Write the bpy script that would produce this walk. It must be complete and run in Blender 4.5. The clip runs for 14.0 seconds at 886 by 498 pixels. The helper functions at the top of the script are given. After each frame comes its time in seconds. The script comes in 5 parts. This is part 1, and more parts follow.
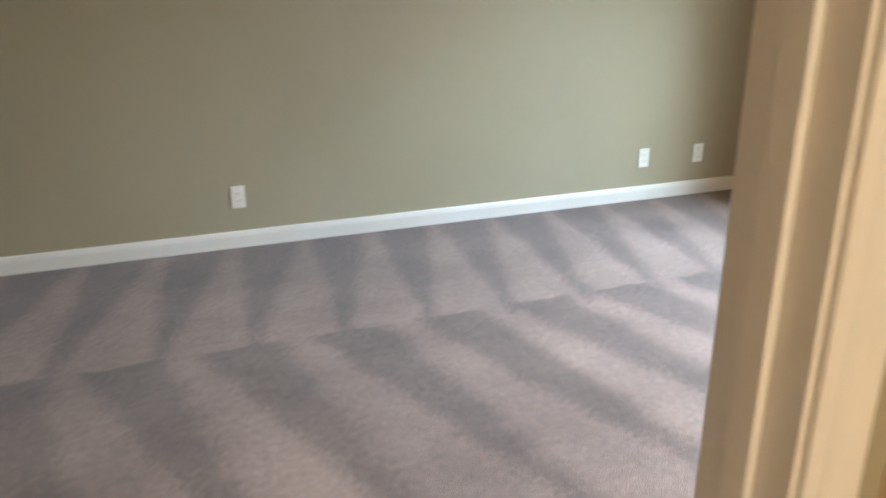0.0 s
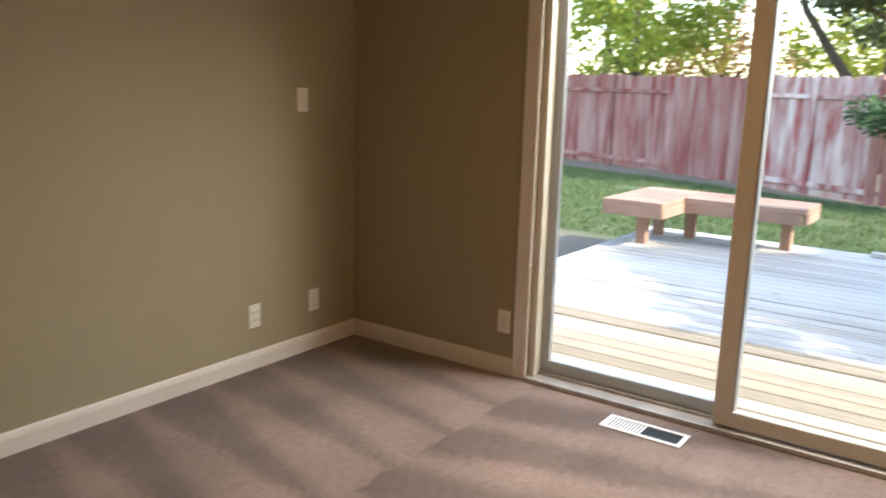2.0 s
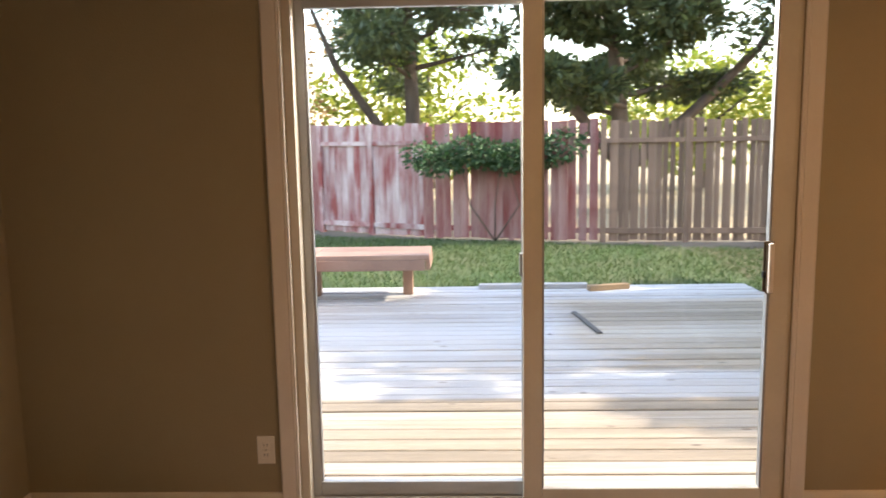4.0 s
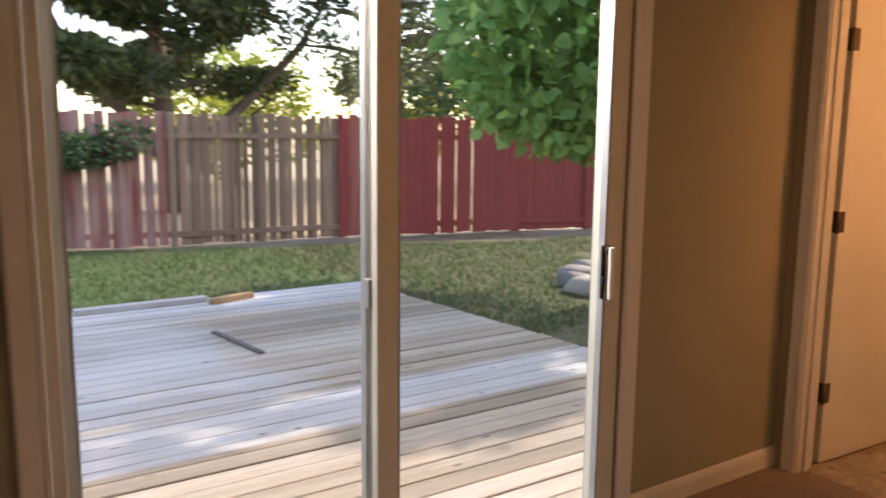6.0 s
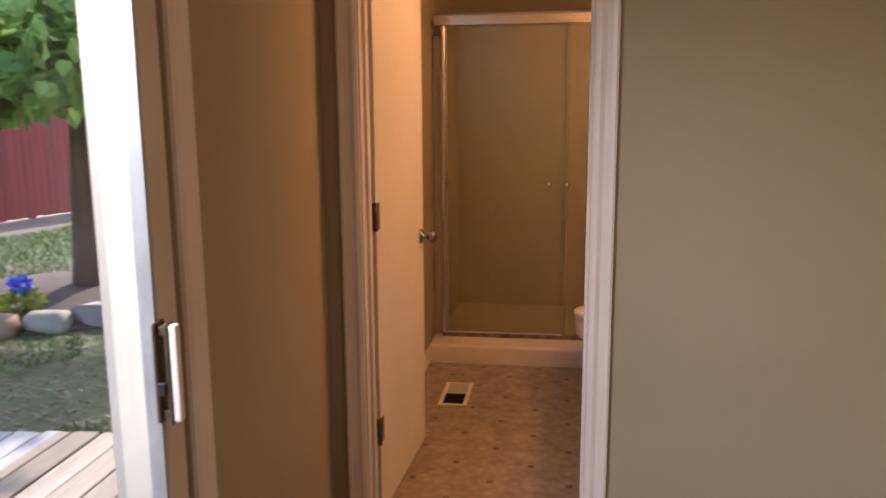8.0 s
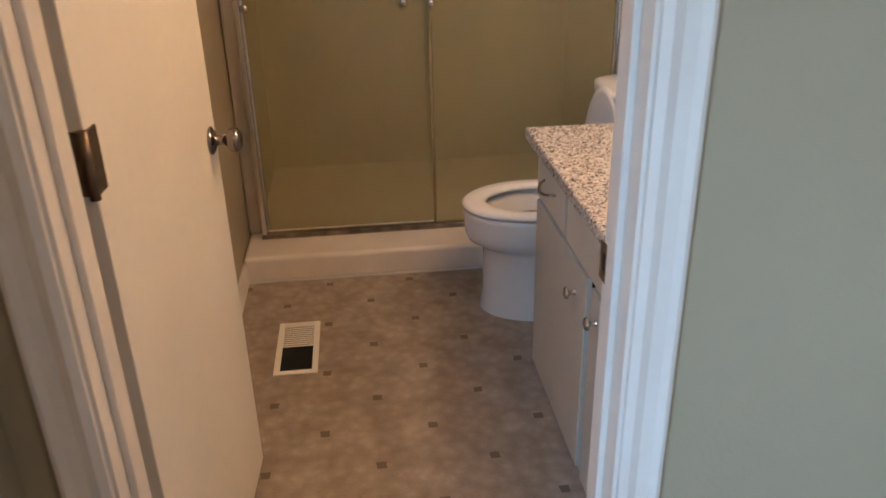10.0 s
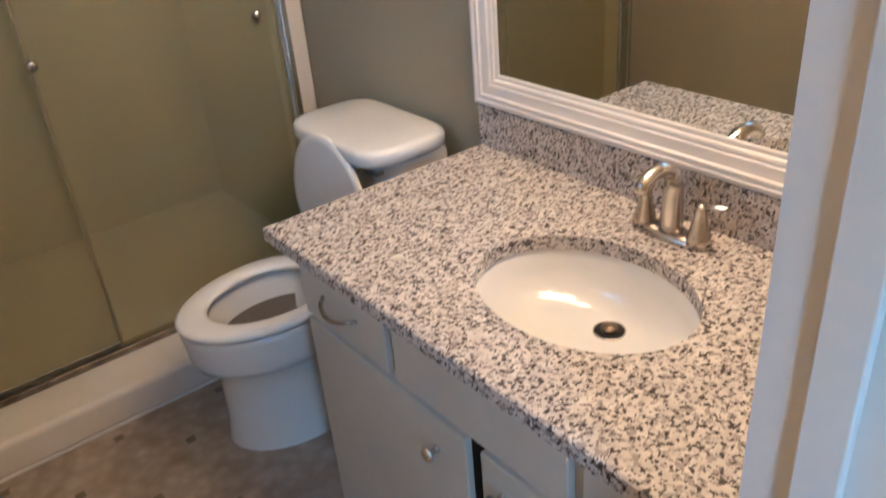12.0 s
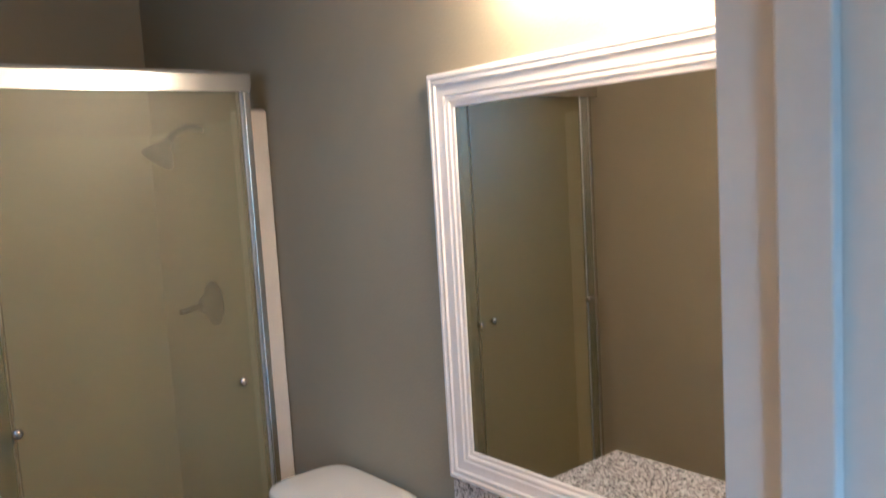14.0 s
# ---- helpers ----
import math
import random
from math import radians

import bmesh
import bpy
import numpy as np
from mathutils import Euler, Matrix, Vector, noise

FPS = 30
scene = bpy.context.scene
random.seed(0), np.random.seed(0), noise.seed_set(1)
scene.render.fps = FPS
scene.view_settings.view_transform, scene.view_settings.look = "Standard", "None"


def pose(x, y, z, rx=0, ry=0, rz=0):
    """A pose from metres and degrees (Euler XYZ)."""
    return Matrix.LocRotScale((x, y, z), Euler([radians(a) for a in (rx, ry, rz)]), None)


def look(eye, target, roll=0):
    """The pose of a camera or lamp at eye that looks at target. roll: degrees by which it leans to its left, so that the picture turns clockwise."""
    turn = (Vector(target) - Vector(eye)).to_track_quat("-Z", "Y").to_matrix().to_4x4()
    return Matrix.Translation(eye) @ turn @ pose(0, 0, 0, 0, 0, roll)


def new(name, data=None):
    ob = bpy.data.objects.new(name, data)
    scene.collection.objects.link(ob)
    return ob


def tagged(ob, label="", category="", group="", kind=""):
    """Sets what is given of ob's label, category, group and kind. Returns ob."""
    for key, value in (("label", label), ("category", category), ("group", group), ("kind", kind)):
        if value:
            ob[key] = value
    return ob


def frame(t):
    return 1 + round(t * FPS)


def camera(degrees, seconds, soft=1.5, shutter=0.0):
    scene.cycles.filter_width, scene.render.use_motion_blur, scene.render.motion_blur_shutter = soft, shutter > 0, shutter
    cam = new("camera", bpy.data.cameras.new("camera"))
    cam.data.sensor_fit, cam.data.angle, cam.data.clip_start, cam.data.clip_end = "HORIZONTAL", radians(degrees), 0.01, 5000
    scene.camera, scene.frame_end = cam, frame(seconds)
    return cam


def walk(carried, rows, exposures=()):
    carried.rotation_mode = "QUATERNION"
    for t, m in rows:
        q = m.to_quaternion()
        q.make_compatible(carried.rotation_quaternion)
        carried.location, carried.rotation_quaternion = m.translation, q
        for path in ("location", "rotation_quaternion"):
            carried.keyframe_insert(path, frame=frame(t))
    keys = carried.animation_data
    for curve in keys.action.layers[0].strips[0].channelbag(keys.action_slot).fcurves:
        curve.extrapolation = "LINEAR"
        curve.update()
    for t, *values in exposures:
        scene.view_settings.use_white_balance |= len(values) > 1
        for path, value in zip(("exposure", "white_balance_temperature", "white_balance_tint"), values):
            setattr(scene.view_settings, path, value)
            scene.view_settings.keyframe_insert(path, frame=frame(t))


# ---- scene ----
cam = camera(58.4, 14.0, shutter=0.4)
EXPOSURES = [
    (0.0, 4.25, 4950, -4), (0.5, 4.2, 5200, 2), (1.0, 3.65, 6300, 6), (1.5, 3.15, 6700, 8), (2.5, 3.0, 7100, 12), (5.0, 2.75, 7500, 20),
    (6.5, 2.35, 7500, 26), (7.5, 2.55, 7250, 31), (8.5, 2.65, 5800, 20), (11.0, 3.12, 4300, -4), (12.5, 3.05, 3820, -5), (14.0, 2.97, 3740, -5),
]
PATH = [
    (0, (0.37, 1.203, 1.37), (1.033, 2.965, 0.695), -0.2),
    (0.5, (0.365, 1.606, 1.392), (1.339, 3.248, 0.798), 1.0),
    (1, (0.419, 1.925, 1.399), (1.685, 3.377, 0.861), 0.6),
    (1.5, (0.551, 2.12, 1.373), (1.959, 3.457, 0.893), 0.9),
    (2, (0.72, 2.348, 1.379), (2.316, 3.482, 0.969), 1.6),
    (2.5, (0.777, 2.66, 1.422), (2.566, 3.472, 1.048), 0.3),
    (2.7, (0.776, 2.764, 1.439), (2.611, 3.468, 1.073), 0.0),
    (5, (1.244, 3.915, 1.496), (3.171, 3.453, 1.225), 0.9),
    (5.2, (1.334, 4.018, 1.483), (3.23, 3.444, 1.21), 1.6),
    (5.5, (1.498, 4.193, 1.48), (3.334, 3.446, 1.216), 1.2),
    (6, (1.886, 4.301, 1.474), (3.536, 3.211, 1.173), 0.6),
    (6.5, (2.253, 4.308, 1.517), (3.657, 2.917, 1.207), 1.0),
    (7, (2.595, 4.218, 1.499), (3.513, 2.463, 1.219), 0.2),
    (7.5, (2.911, 3.962, 1.463), (3.403, 2.051, 1.14), -0.6),
    (8, (3.159, 3.615, 1.458), (3.443, 1.668, 1.104), -0.4),
    (8.5, (3.359, 3.247, 1.482), (3.319, 1.289, 1.078), 0.3),
    (10.8, (3.424, 1.625, 1.414), (3.094, -0.021, 0.326), -2.9),
    (11, (3.439, 1.54, 1.43), (2.982, -0.05, 0.305), -3.4),
    (11.5, (3.487, 1.381, 1.487), (2.664, -0.068, 0.381), -4.9),
    (12, (3.501, 1.32, 1.511), (2.471, -0.09, 0.537), -5.1),
    (12.5, (3.505, 1.294, 1.536), (2.32, -0.102, 0.731), -4.2),
    (13, (3.52, 1.289, 1.561), (2.239, -0.119, 0.948), -3.3),
    (13.5, (3.541, 1.305, 1.605), (2.24, -0.157, 1.194), -2.9),
    (14, (3.51, 1.359, 1.64), (2.247, -0.177, 1.434), -3.4),
]
walk(cam, [(t, look(eye, target, roll)) for t, eye, target, roll in PATH], EXPOSURES)

# ---------------------------------------------------------------- light
world = bpy.data.worlds.new("sky")
scene.world = world
world.use_nodes = True
wn, wl = world.node_tree.nodes, world.node_tree.links
sky = wn.new("ShaderNodeTexSky")
sky.sky_type, sky.sun_disc = "NISHITA", False
sky.sun_elevation, sky.sun_rotation = radians(35), radians(177)
wl.new(sky.outputs[0], wn["Background"].inputs[0])
wn["Background"].inputs[1].default_value = 0.15
sun = new("sun", bpy.data.lights.new("sun", "SUN"))
sun.data.energy, sun.data.angle, sun.data.color = 1.4, radians(1.0), (1.0, 0.95, 0.88)
sun.matrix_world = look((7.5, -20, 14), (6.5, 0, 0))


def lamp(name, xyz, target, watts, size, colour):
    ob = new(name, bpy.data.lights.new(name, "AREA"))
    ob.data.energy, ob.data.shape, ob.data.size, ob.data.size_y, ob.data.color = watts, "RECTANGLE", size[0], size[1], colour
    ob.matrix_world = look(xyz, target)
    return ob


WARM = (1.0, 0.46, 0.17)
vl = lamp("vanity_lamp", (2.46, 0.52, 2.05), (2.80, 0.54, 0.75), 1.15, (0.12, 0.6), WARM)
vl.data.spread = radians(175)
lamp("hall_lamp", (0.80, -0.1, 2.36), (0.70, 0.2, 0), 3.0, (0.3, 0.3), (1.0, 0.70, 0.42))
# lamp out of view, added to give the warm light on the bedroom walls
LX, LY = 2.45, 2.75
lamp("unseen_bedroom_lamp", (LX, LY, 2.30), (LX, LY, 0), 1.2, (0.36, 0.36), (1.0, 0.50, 0.18))
dl = lamp("door_skylight", (4.30, 3.14, 2.14), (2.7, 3.10, 1.35), 15.0, (1.65, 0.40), (0.93, 0.96, 1.0))
dl.data.spread = radians(140)
bath_sky = lamp("window_skylight", (3.925, 0.11, 1.82), (2.5, -0.35, 1.40), 0.38, (0.55, 0.42), (0.80, 0.90, 1.0))
bath_sky.data.spread = radians(130)


# ---------------------------------------------------------------- materials
def mat(name, a, b=None, scale=6.0, rough=0.7, metal=0.0, bump=0.0, bscale=80.0, fine=0.12, spec=0.4, stretch=(1, 1, 1), coat=0.0, jitter=0.0, contrast=0.5):
    m = bpy.data.materials.new(name)
    m.use_nodes = True
    n, l = m.node_tree.nodes, m.node_tree.links
    p = n["Principled BSDF"]
    p.inputs["Roughness"].default_value, p.inputs["Metallic"].default_value = rough, metal
    p.inputs["Specular IOR Level"].default_value = spec
    p.inputs["Coat Weight"].default_value = coat
    b = b or tuple(c * 0.85 for c in a)
    tc, mp = n.new("ShaderNodeTexCoord"), n.new("ShaderNodeMapping")
    mp.inputs["Scale"].default_value = stretch
    l.new(tc.outputs["Object"], mp.inputs[0])
    big, small = n.new("ShaderNodeTexNoise"), n.new("ShaderNodeTexNoise")
    big.inputs["Scale"].default_value, small.inputs["Scale"].default_value = scale, scale * 14
    big.inputs["Detail"].default_value, small.inputs["Detail"].default_value = 4, 3
    vec = mp.outputs[0]
    if jitter:
        oi, add, mul = n.new("ShaderNodeObjectInfo"), n.new("ShaderNodeVectorMath"), n.new("ShaderNodeMath")
        mul.operation = "MULTIPLY"
        mul.inputs[1].default_value = 37.0
        l.new(oi.outputs["Random"], mul.inputs[0])
        l.new(mp.outputs[0], add.inputs[0])
        l.new(mul.outputs[0], add.inputs[1])
        vec = add.outputs[0]
    l.new(vec, big.inputs["Vector"])
    l.new(vec, small.inputs["Vector"])
    ramp = n.new("ShaderNodeMapRange")
    ramp.inputs[1].default_value, ramp.inputs[2].default_value = 0.5 - contrast * 0.4, 0.5 + contrast * 0.4
    l.new(big.outputs[0], ramp.inputs[0])
    mix = n.new("ShaderNodeMix")
    mix.data_type = "RGBA"
    mix.inputs[6].default_value, mix.inputs[7].default_value = (*a, 1), (*b, 1)
    l.new(ramp.outputs[0], mix.inputs[0])
    hsv = n.new("ShaderNodeHueSaturation")
    val = n.new("ShaderNodeMapRange")
    val.inputs[3].default_value, val.inputs[4].default_value = 1 - fine, 1 + fine
    l.new(small.outputs[0], val.inputs[0])
    out = val.outputs[0]
    if jitter:
        j, mm = n.new("ShaderNodeMapRange"), n.new("ShaderNodeMath")
        j.inputs[3].default_value, j.inputs[4].default_value = 1 - jitter, 1 + jitter
        l.new(oi.outputs["Random"], j.inputs[0])
        mm.operation = "MULTIPLY"
        l.new(j.outputs[0], mm.inputs[0])
        l.new(out, mm.inputs[1])
        out = mm.outputs[0]
    l.new(out, hsv.inputs["Value"])
    l.new(mix.outputs[2], hsv.inputs["Color"])
    l.new(hsv.outputs[0], p.inputs["Base Color"])
    if bump:
        bn, bp = n.new("ShaderNodeTexNoise"), n.new("ShaderNodeBump")
        bn.inputs["Scale"].default_value, bn.inputs["Detail"].default_value = bscale, 3
        bp.inputs["Strength"].default_value, bp.inputs["Distance"].default_value = bump, 0.004
        l.new(vec, bn.inputs["Vector"])
        l.new(bn.outputs[0], bp.inputs["Height"])
        l.new(bp.outputs[0], p.inputs["Normal"])
    return m


def math_node(n, l, op, a, b=None, c=None):
    k = n.new("ShaderNodeMath")
    k.operation = op
    for i, v in enumerate((a, b, c)):
        if v is None:
            continue
        if isinstance(v, (int, float)):
            k.inputs[i].default_value = v
        else:
            l.new(v, k.inputs[i])
    return k.outputs[0]


def leaf_mat(name, a, b, trans=0.45):
    m = bpy.data.materials.new(name)
    m.use_nodes = True
    n, l = m.node_tree.nodes, m.node_tree.links
    p = n["Principled BSDF"]
    p.inputs["Roughness"].default_value = 0.55
    geo, mix, tr, ms = n.new("ShaderNodeNewGeometry"), n.new("ShaderNodeMix"), n.new("ShaderNodeBsdfTranslucent"), n.new("ShaderNodeMixShader")
    mix.data_type = "RGBA"
    mix.inputs[6].default_value, mix.inputs[7].default_value = (*a, 1), (*b, 1)
    l.new(geo.outputs["Random Per Island"], mix.inputs[0])
    l.new(mix.outputs[2], p.inputs["Base Color"])
    l.new(mix.outputs[2], tr.inputs[0])
    ms.inputs[0].default_value = trans
    l.new(p.outputs[0], ms.inputs[1])
    l.new(tr.outputs[0], ms.inputs[2])
    l.new(ms.outputs[0], n["Material Output"].inputs[0])
    return m


def carpet_mat():
    m = mat("carpet", (0.26, 0.180, 0.138), (0.17, 0.115, 0.087), 2.4, 0.95, bump=1.0, bscale=230, fine=0.34, spec=0.1)
    n, l = m.node_tree.nodes, m.node_tree.links
    p = n["Principled BSDF"]
    p.inputs["Sheen Weight"].default_value = 0.25
    tc, sep, nz = n.new("ShaderNodeTexCoord"), n.new("ShaderNodeSeparateXYZ"), n.new("ShaderNodeTexNoise")
    nz.inputs["Scale"].default_value = 5.0
    nz.inputs["Detail"].default_value = 5
    l.new(tc.outputs["Object"], sep.inputs[0])
    l.new(tc.outputs["Object"], nz.inputs["Vector"])
    M = lambda op, a, b=None, c=None: math_node(n, l, op, a, b, c)
    wob = M("MULTIPLY", M("SUBTRACT", nz.outputs[0], 0.5), 0.09)
    X, Y = M("ADD", sep.outputs[0], wob), M("ADD", sep.outputs[1], wob)
    fz = n.new("ShaderNodeTexNoise")
    fz.inputs["Scale"].default_value, fz.inputs["Detail"].default_value = 45.0, 4
    l.new(tc.outputs["Object"], fz.inputs["Vector"])
    fuzz = M("MULTIPLY", M("SUBTRACT", fz.outputs[0], 0.5), 0.55)

    def soft(edge, saw):
        a, b = n.new("ShaderNodeMapRange"), n.new("ShaderNodeMapRange")
        a.inputs[1].default_value, a.inputs[2].default_value = -0.10, 0.10
        b.inputs[1].default_value, b.inputs[2].default_value = 0.0, 0.16
        l.new(M("ADD", edge, fuzz), a.inputs[0])
        l.new(M("ADD", saw, fuzz), b.inputs[0])
        return M("MULTIPLY", a.outputs[0], b.outputs[0])
    # vacuum strokes: wedges of laid pile along the far wall, then a second row of long strokes
    d1 = M("SUBTRACT", 5.17, Y)
    saw1 = M("FRACT", M("DIVIDE", M("ADD", X, M("MULTIPLY", d1, 0.10)), 0.36))
    wedge1 = soft(M("SUBTRACT", M("SUBTRACT", 0.92, M("MULTIPLY", d1, 0.62)), saw1), saw1)
    row1 = M("MULTIPLY", wedge1, M("LESS_THAN", d1, 1.25))
    d2 = M("SUBTRACT", 4.02, Y)
    saw2 = M("FRACT", M("DIVIDE", M("ADD", X, M("MULTIPLY", d2, -0.35)), 0.42))
    wedge2 = soft(M("SUBTRACT", M("SUBTRACT", 0.80, M("MULTIPLY", d2, 0.40)), saw2), saw2)
    row2 = M("MULTIPLY", wedge2, M("MULTIPLY", M("GREATER_THAN", d2, 0.0), M("LESS_THAN", d2, 1.6)))
    dark = M("MAXIMUM", row1, row2)
    val = M("ADD", M("SUBTRACT", 1.16, M("MULTIPLY", dark, 0.46)), M("MULTIPLY", M("SUBTRACT", fz.outputs[0], 0.5), 0.45))
    old = p.inputs["Base Color"].links[0].from_socket
    hs = n.new("ShaderNodeHueSaturation")
    l.new(old, hs.inputs["Color"])
    l.new(val, hs.inputs["Value"])
    l.new(hs.outputs[0], p.inputs["Base Color"])
    return m


def granite_mat():
    m = mat("granite", (0.66, 0.60, 0.54), (0.46, 0.41, 0.37), 45, 0.18, fine=0.1, spec=0.5)
    n, l = m.node_tree.nodes, m.node_tree.links
    p = n["Principled BSDF"]
    tc = n.new("ShaderNodeTexCoord")
    col = p.inputs["Base Color"].links[0].from_socket
    for scale, lo, hi, c in ((100, 0.53, 0.60, (0.32, 0.285, 0.26)), (150, 0.565, 0.61, (0.075, 0.064, 0.058)), (80, 0.61, 0.645, (0.07, 0.06, 0.054))):
        nz, mr, mx = n.new("ShaderNodeTexNoise"), n.new("ShaderNodeMapRange"), n.new("ShaderNodeMix")
        nz.inputs["Scale"].default_value, nz.inputs["Detail"].default_value = scale, 2.0
        mr.inputs[1].default_value, mr.inputs[2].default_value = lo, hi
        mx.data_type = "RGBA"
        mx.inputs[7].default_value = (*c, 1)
        l.new(tc.outputs["Object"], nz.inputs["Vector"])
        l.new(nz.outputs[0], mr.inputs[0])
        l.new(mr.outputs[0], mx.inputs[0])
        l.new(col, mx.inputs[6])
        col = mx.outputs[2]
    l.new(col, p.inputs["Base Color"])
    return m


def glass_mat(name, rough, tint, mixture):
    m = bpy.data.materials.new(name)
    m.use_nodes = True
    n, l = m.node_tree.nodes, m.node_tree.links
    n.remove(n["Principled BSDF"])
    out = n["Material Output"]
    if mixture:  # clear thin pane
        t, g, mx, fr = n.new("ShaderNodeBsdfTransparent"), n.new("ShaderNodeBsdfGlossy"), n.new("ShaderNodeMixShader"), n.new("ShaderNodeLayerWeight")
        t.inputs[0].default_value = (*tint, 1)
        g.inputs["Roughness"].default_value = rough
        l.new(math_node(n, l, "ADD", math_node(n, l, "MULTIPLY", math_node(n, l, "POWER", fr.outputs["Facing"], 5.0), 0.9), 0.025), mx.inputs[0])
        l.new(t.outputs[0], mx.inputs[1])
        l.new(g.outputs[0], mx.inputs[2])
        l.new(mx.outputs[0], out.inputs[0])
    else:  # obscured shower glass
        r, d, g = n.new("ShaderNodeBsdfRefraction"), n.new("ShaderNodeBsdfDiffuse"), n.new("ShaderNodeBsdfGlossy")
        a, b = n.new("ShaderNodeMixShader"), n.new("ShaderNodeMixShader")
        r.inputs["IOR"].default_value = 1.02
        r.inputs["Roughness"].default_value = rough
        r.inputs[0].default_value = (*tint, 1)
        d.inputs[0].default_value = (0.56, 0.49, 0.28, 1)
        g.inputs["Roughness"].default_value = 0.42
        nz, bp = n.new("ShaderNodeTexNoise"), n.new("ShaderNodeBump")
        nz.inputs["Scale"].default_value = 140
        bp.inputs["Strength"].default_value, bp.inputs["Distance"].default_value = 0.12, 0.002
        l.new(nz.outputs[0], bp.inputs["Height"])
        l.new(bp.outputs[0], g.inputs["Normal"])
        l.new(bp.outputs[0], r.inputs["Normal"])
        a.inputs[0].default_value, b.inputs[0].default_value = 0.19, 0.05
        l.new(r.outputs[0], a.inputs[1])
        l.new(d.outputs[0], a.inputs[2])
        l.new(a.outputs[0], b.inputs[1])
        l.new(g.outputs[0], b.inputs[2])
        l.new(b.outputs[0], out.inputs[0])
    return m


def emit_mat(name, colour, strength):
    m = bpy.data.materials.new(name)
    m.use_nodes = True
    p = m.node_tree.nodes["Principled BSDF"]
    p.inputs["Base Color"].default_value = (0.9, 0.88, 0.82, 1)
    p.inputs["Emission Color"].default_value = (*colour, 1)
    p.inputs["Emission Strength"].default_value = strength
    return m


WALL = mat("wall_paint", (0.37, 0.318, 0.21), (0.345, 0.294, 0.19), 1.5, 0.75, bump=0.25, bscale=130, fine=0.02, spec=0.3)
CEIL = mat("ceiling_paint", (0.72, 0.68, 0.60), None, 2.0, 0.9, bump=0.5, bscale=60, fine=0.04)
TRIM = mat("trim_paint", (0.74, 0.69, 0.62), (0.70, 0.64, 0.56), 5, 0.42, bump=0.05, bscale=40, fine=0.03)
DOORP = mat("door_paint", (0.76, 0.71, 0.62), (0.72, 0.67, 0.57), 3, 0.38, bump=0.06, bscale=30, fine=0.03)
VINYLF = mat("door_frame_vinyl", (0.66, 0.61, 0.50), (0.58, 0.53, 0.43), 4, 0.4, fine=0.04)
ALU = mat("grey_track", (0.42, 0.42, 0.41), (0.34, 0.34, 0.34), 8, 0.45, metal=0.6, fine=0.08)
PLATE = mat("plate_plastic", (0.80, 0.76, 0.68), (0.77, 0.73, 0.65), 8, 0.35, fine=0.02)
DARK = mat("dark_slot", (0.02, 0.02, 0.02), None, 10, 0.6)
CHROME = mat("brushed_nickel", (0.62, 0.58, 0.53), (0.55, 0.51, 0.46), 20, 0.24, metal=1.0, fine=0.06)
SILVER = mat("polished_aluminium", (0.75, 0.74, 0.72), (0.68, 0.67, 0.66), 12, 0.22, metal=1.0, fine=0.05)
BRONZE = mat("aged_bronze", (0.20, 0.15, 0.10), (0.13, 0.10, 0.07), 30, 0.4, metal=0.9, fine=0.1)
BLACKM = mat("oil_rubbed_bronze", (0.03, 0.024, 0.02), (0.018, 0.014, 0.012), 30, 0.6, fine=0.1, spec=0.15)
PORC = mat("porcelain", (0.72, 0.70, 0.66), (0.70, 0.68, 0.64), 3, 0.12, fine=0.01, spec=0.6, coat=0.3)
PLASTIC = mat("seat_plastic", (0.80, 0.77, 0.72), None, 3, 0.25, fine=0.01)
CABINET = mat("cabinet_paint", (0.50, 0.455, 0.38), (0.44, 0.40, 0.33), 5, 0.42, bump=0.08, bscale=40, fine=0.04)
MARBLE = mat("cultured_marble", (0.76, 0.70, 0.62), (0.70, 0.63, 0.54), 6, 0.25, fine=0.03)
CARPET = carpet_mat()
GRANITE = granite_mat()
GLASS = glass_mat("window_glass", 0.0, (0.96, 0.98, 0.97), True)
OBSCURE = glass_mat("obscured_glass", 0.15, (0.75, 0.74, 0.58), False)
def frosted():
    m = bpy.data.materials.new("frosted_pane")
    m.use_nodes = True
    n, l = m.node_tree.nodes, m.node_tree.links
    t, g, mx = n.new("ShaderNodeBsdfTranslucent"), n.new("ShaderNodeBsdfGlossy"), n.new("ShaderNodeMixShader")
    t.inputs[0].default_value = (0.82, 0.88, 0.90, 1)
    g.inputs["Roughness"].default_value = 0.3
    mx.inputs[0].default_value = 0.06
    l.new(t.outputs[0], mx.inputs[1])
    l.new(g.outputs[0], mx.inputs[2])
    l.new(mx.outputs[0], n["Material Output"].inputs[0])
    return m


FROST = frosted()
MIRROR = mat("mirror_silver", (0.86, 0.88, 0.86), (0.86, 0.88, 0.86), 1, 0.01, metal=1.0, fine=0.0)
BULB = emit_mat("frosted_bulb", (1.0, 0.52, 0.22), 11.5)


# ---------------------------------------------------------------- building helpers
def add_box(bm, x0, x1, y0, y1, z0, z1, r=0.0, seg=2):
    got = bmesh.ops.create_cube(bm, size=1.0, matrix=Matrix.Translation(((x0 + x1) / 2, (y0 + y1) / 2, (z0 + z1) / 2)) @ Matrix.Diagonal((x1 - x0, y1 - y0, z1 - z0, 1)))
    if r:
        edges = list({e for v in got["verts"] for e in v.link_edges})
        bmesh.ops.bevel(bm, geom=edges, offset=r, segments=seg, affect="EDGES", profile=0.5)
    return bm


def box_bm(x0, x1, y0, y1, z0, z1, r=0.0, seg=2):
    return add_box(bmesh.new(), x0, x1, y0, y1, z0, z1, r, seg)


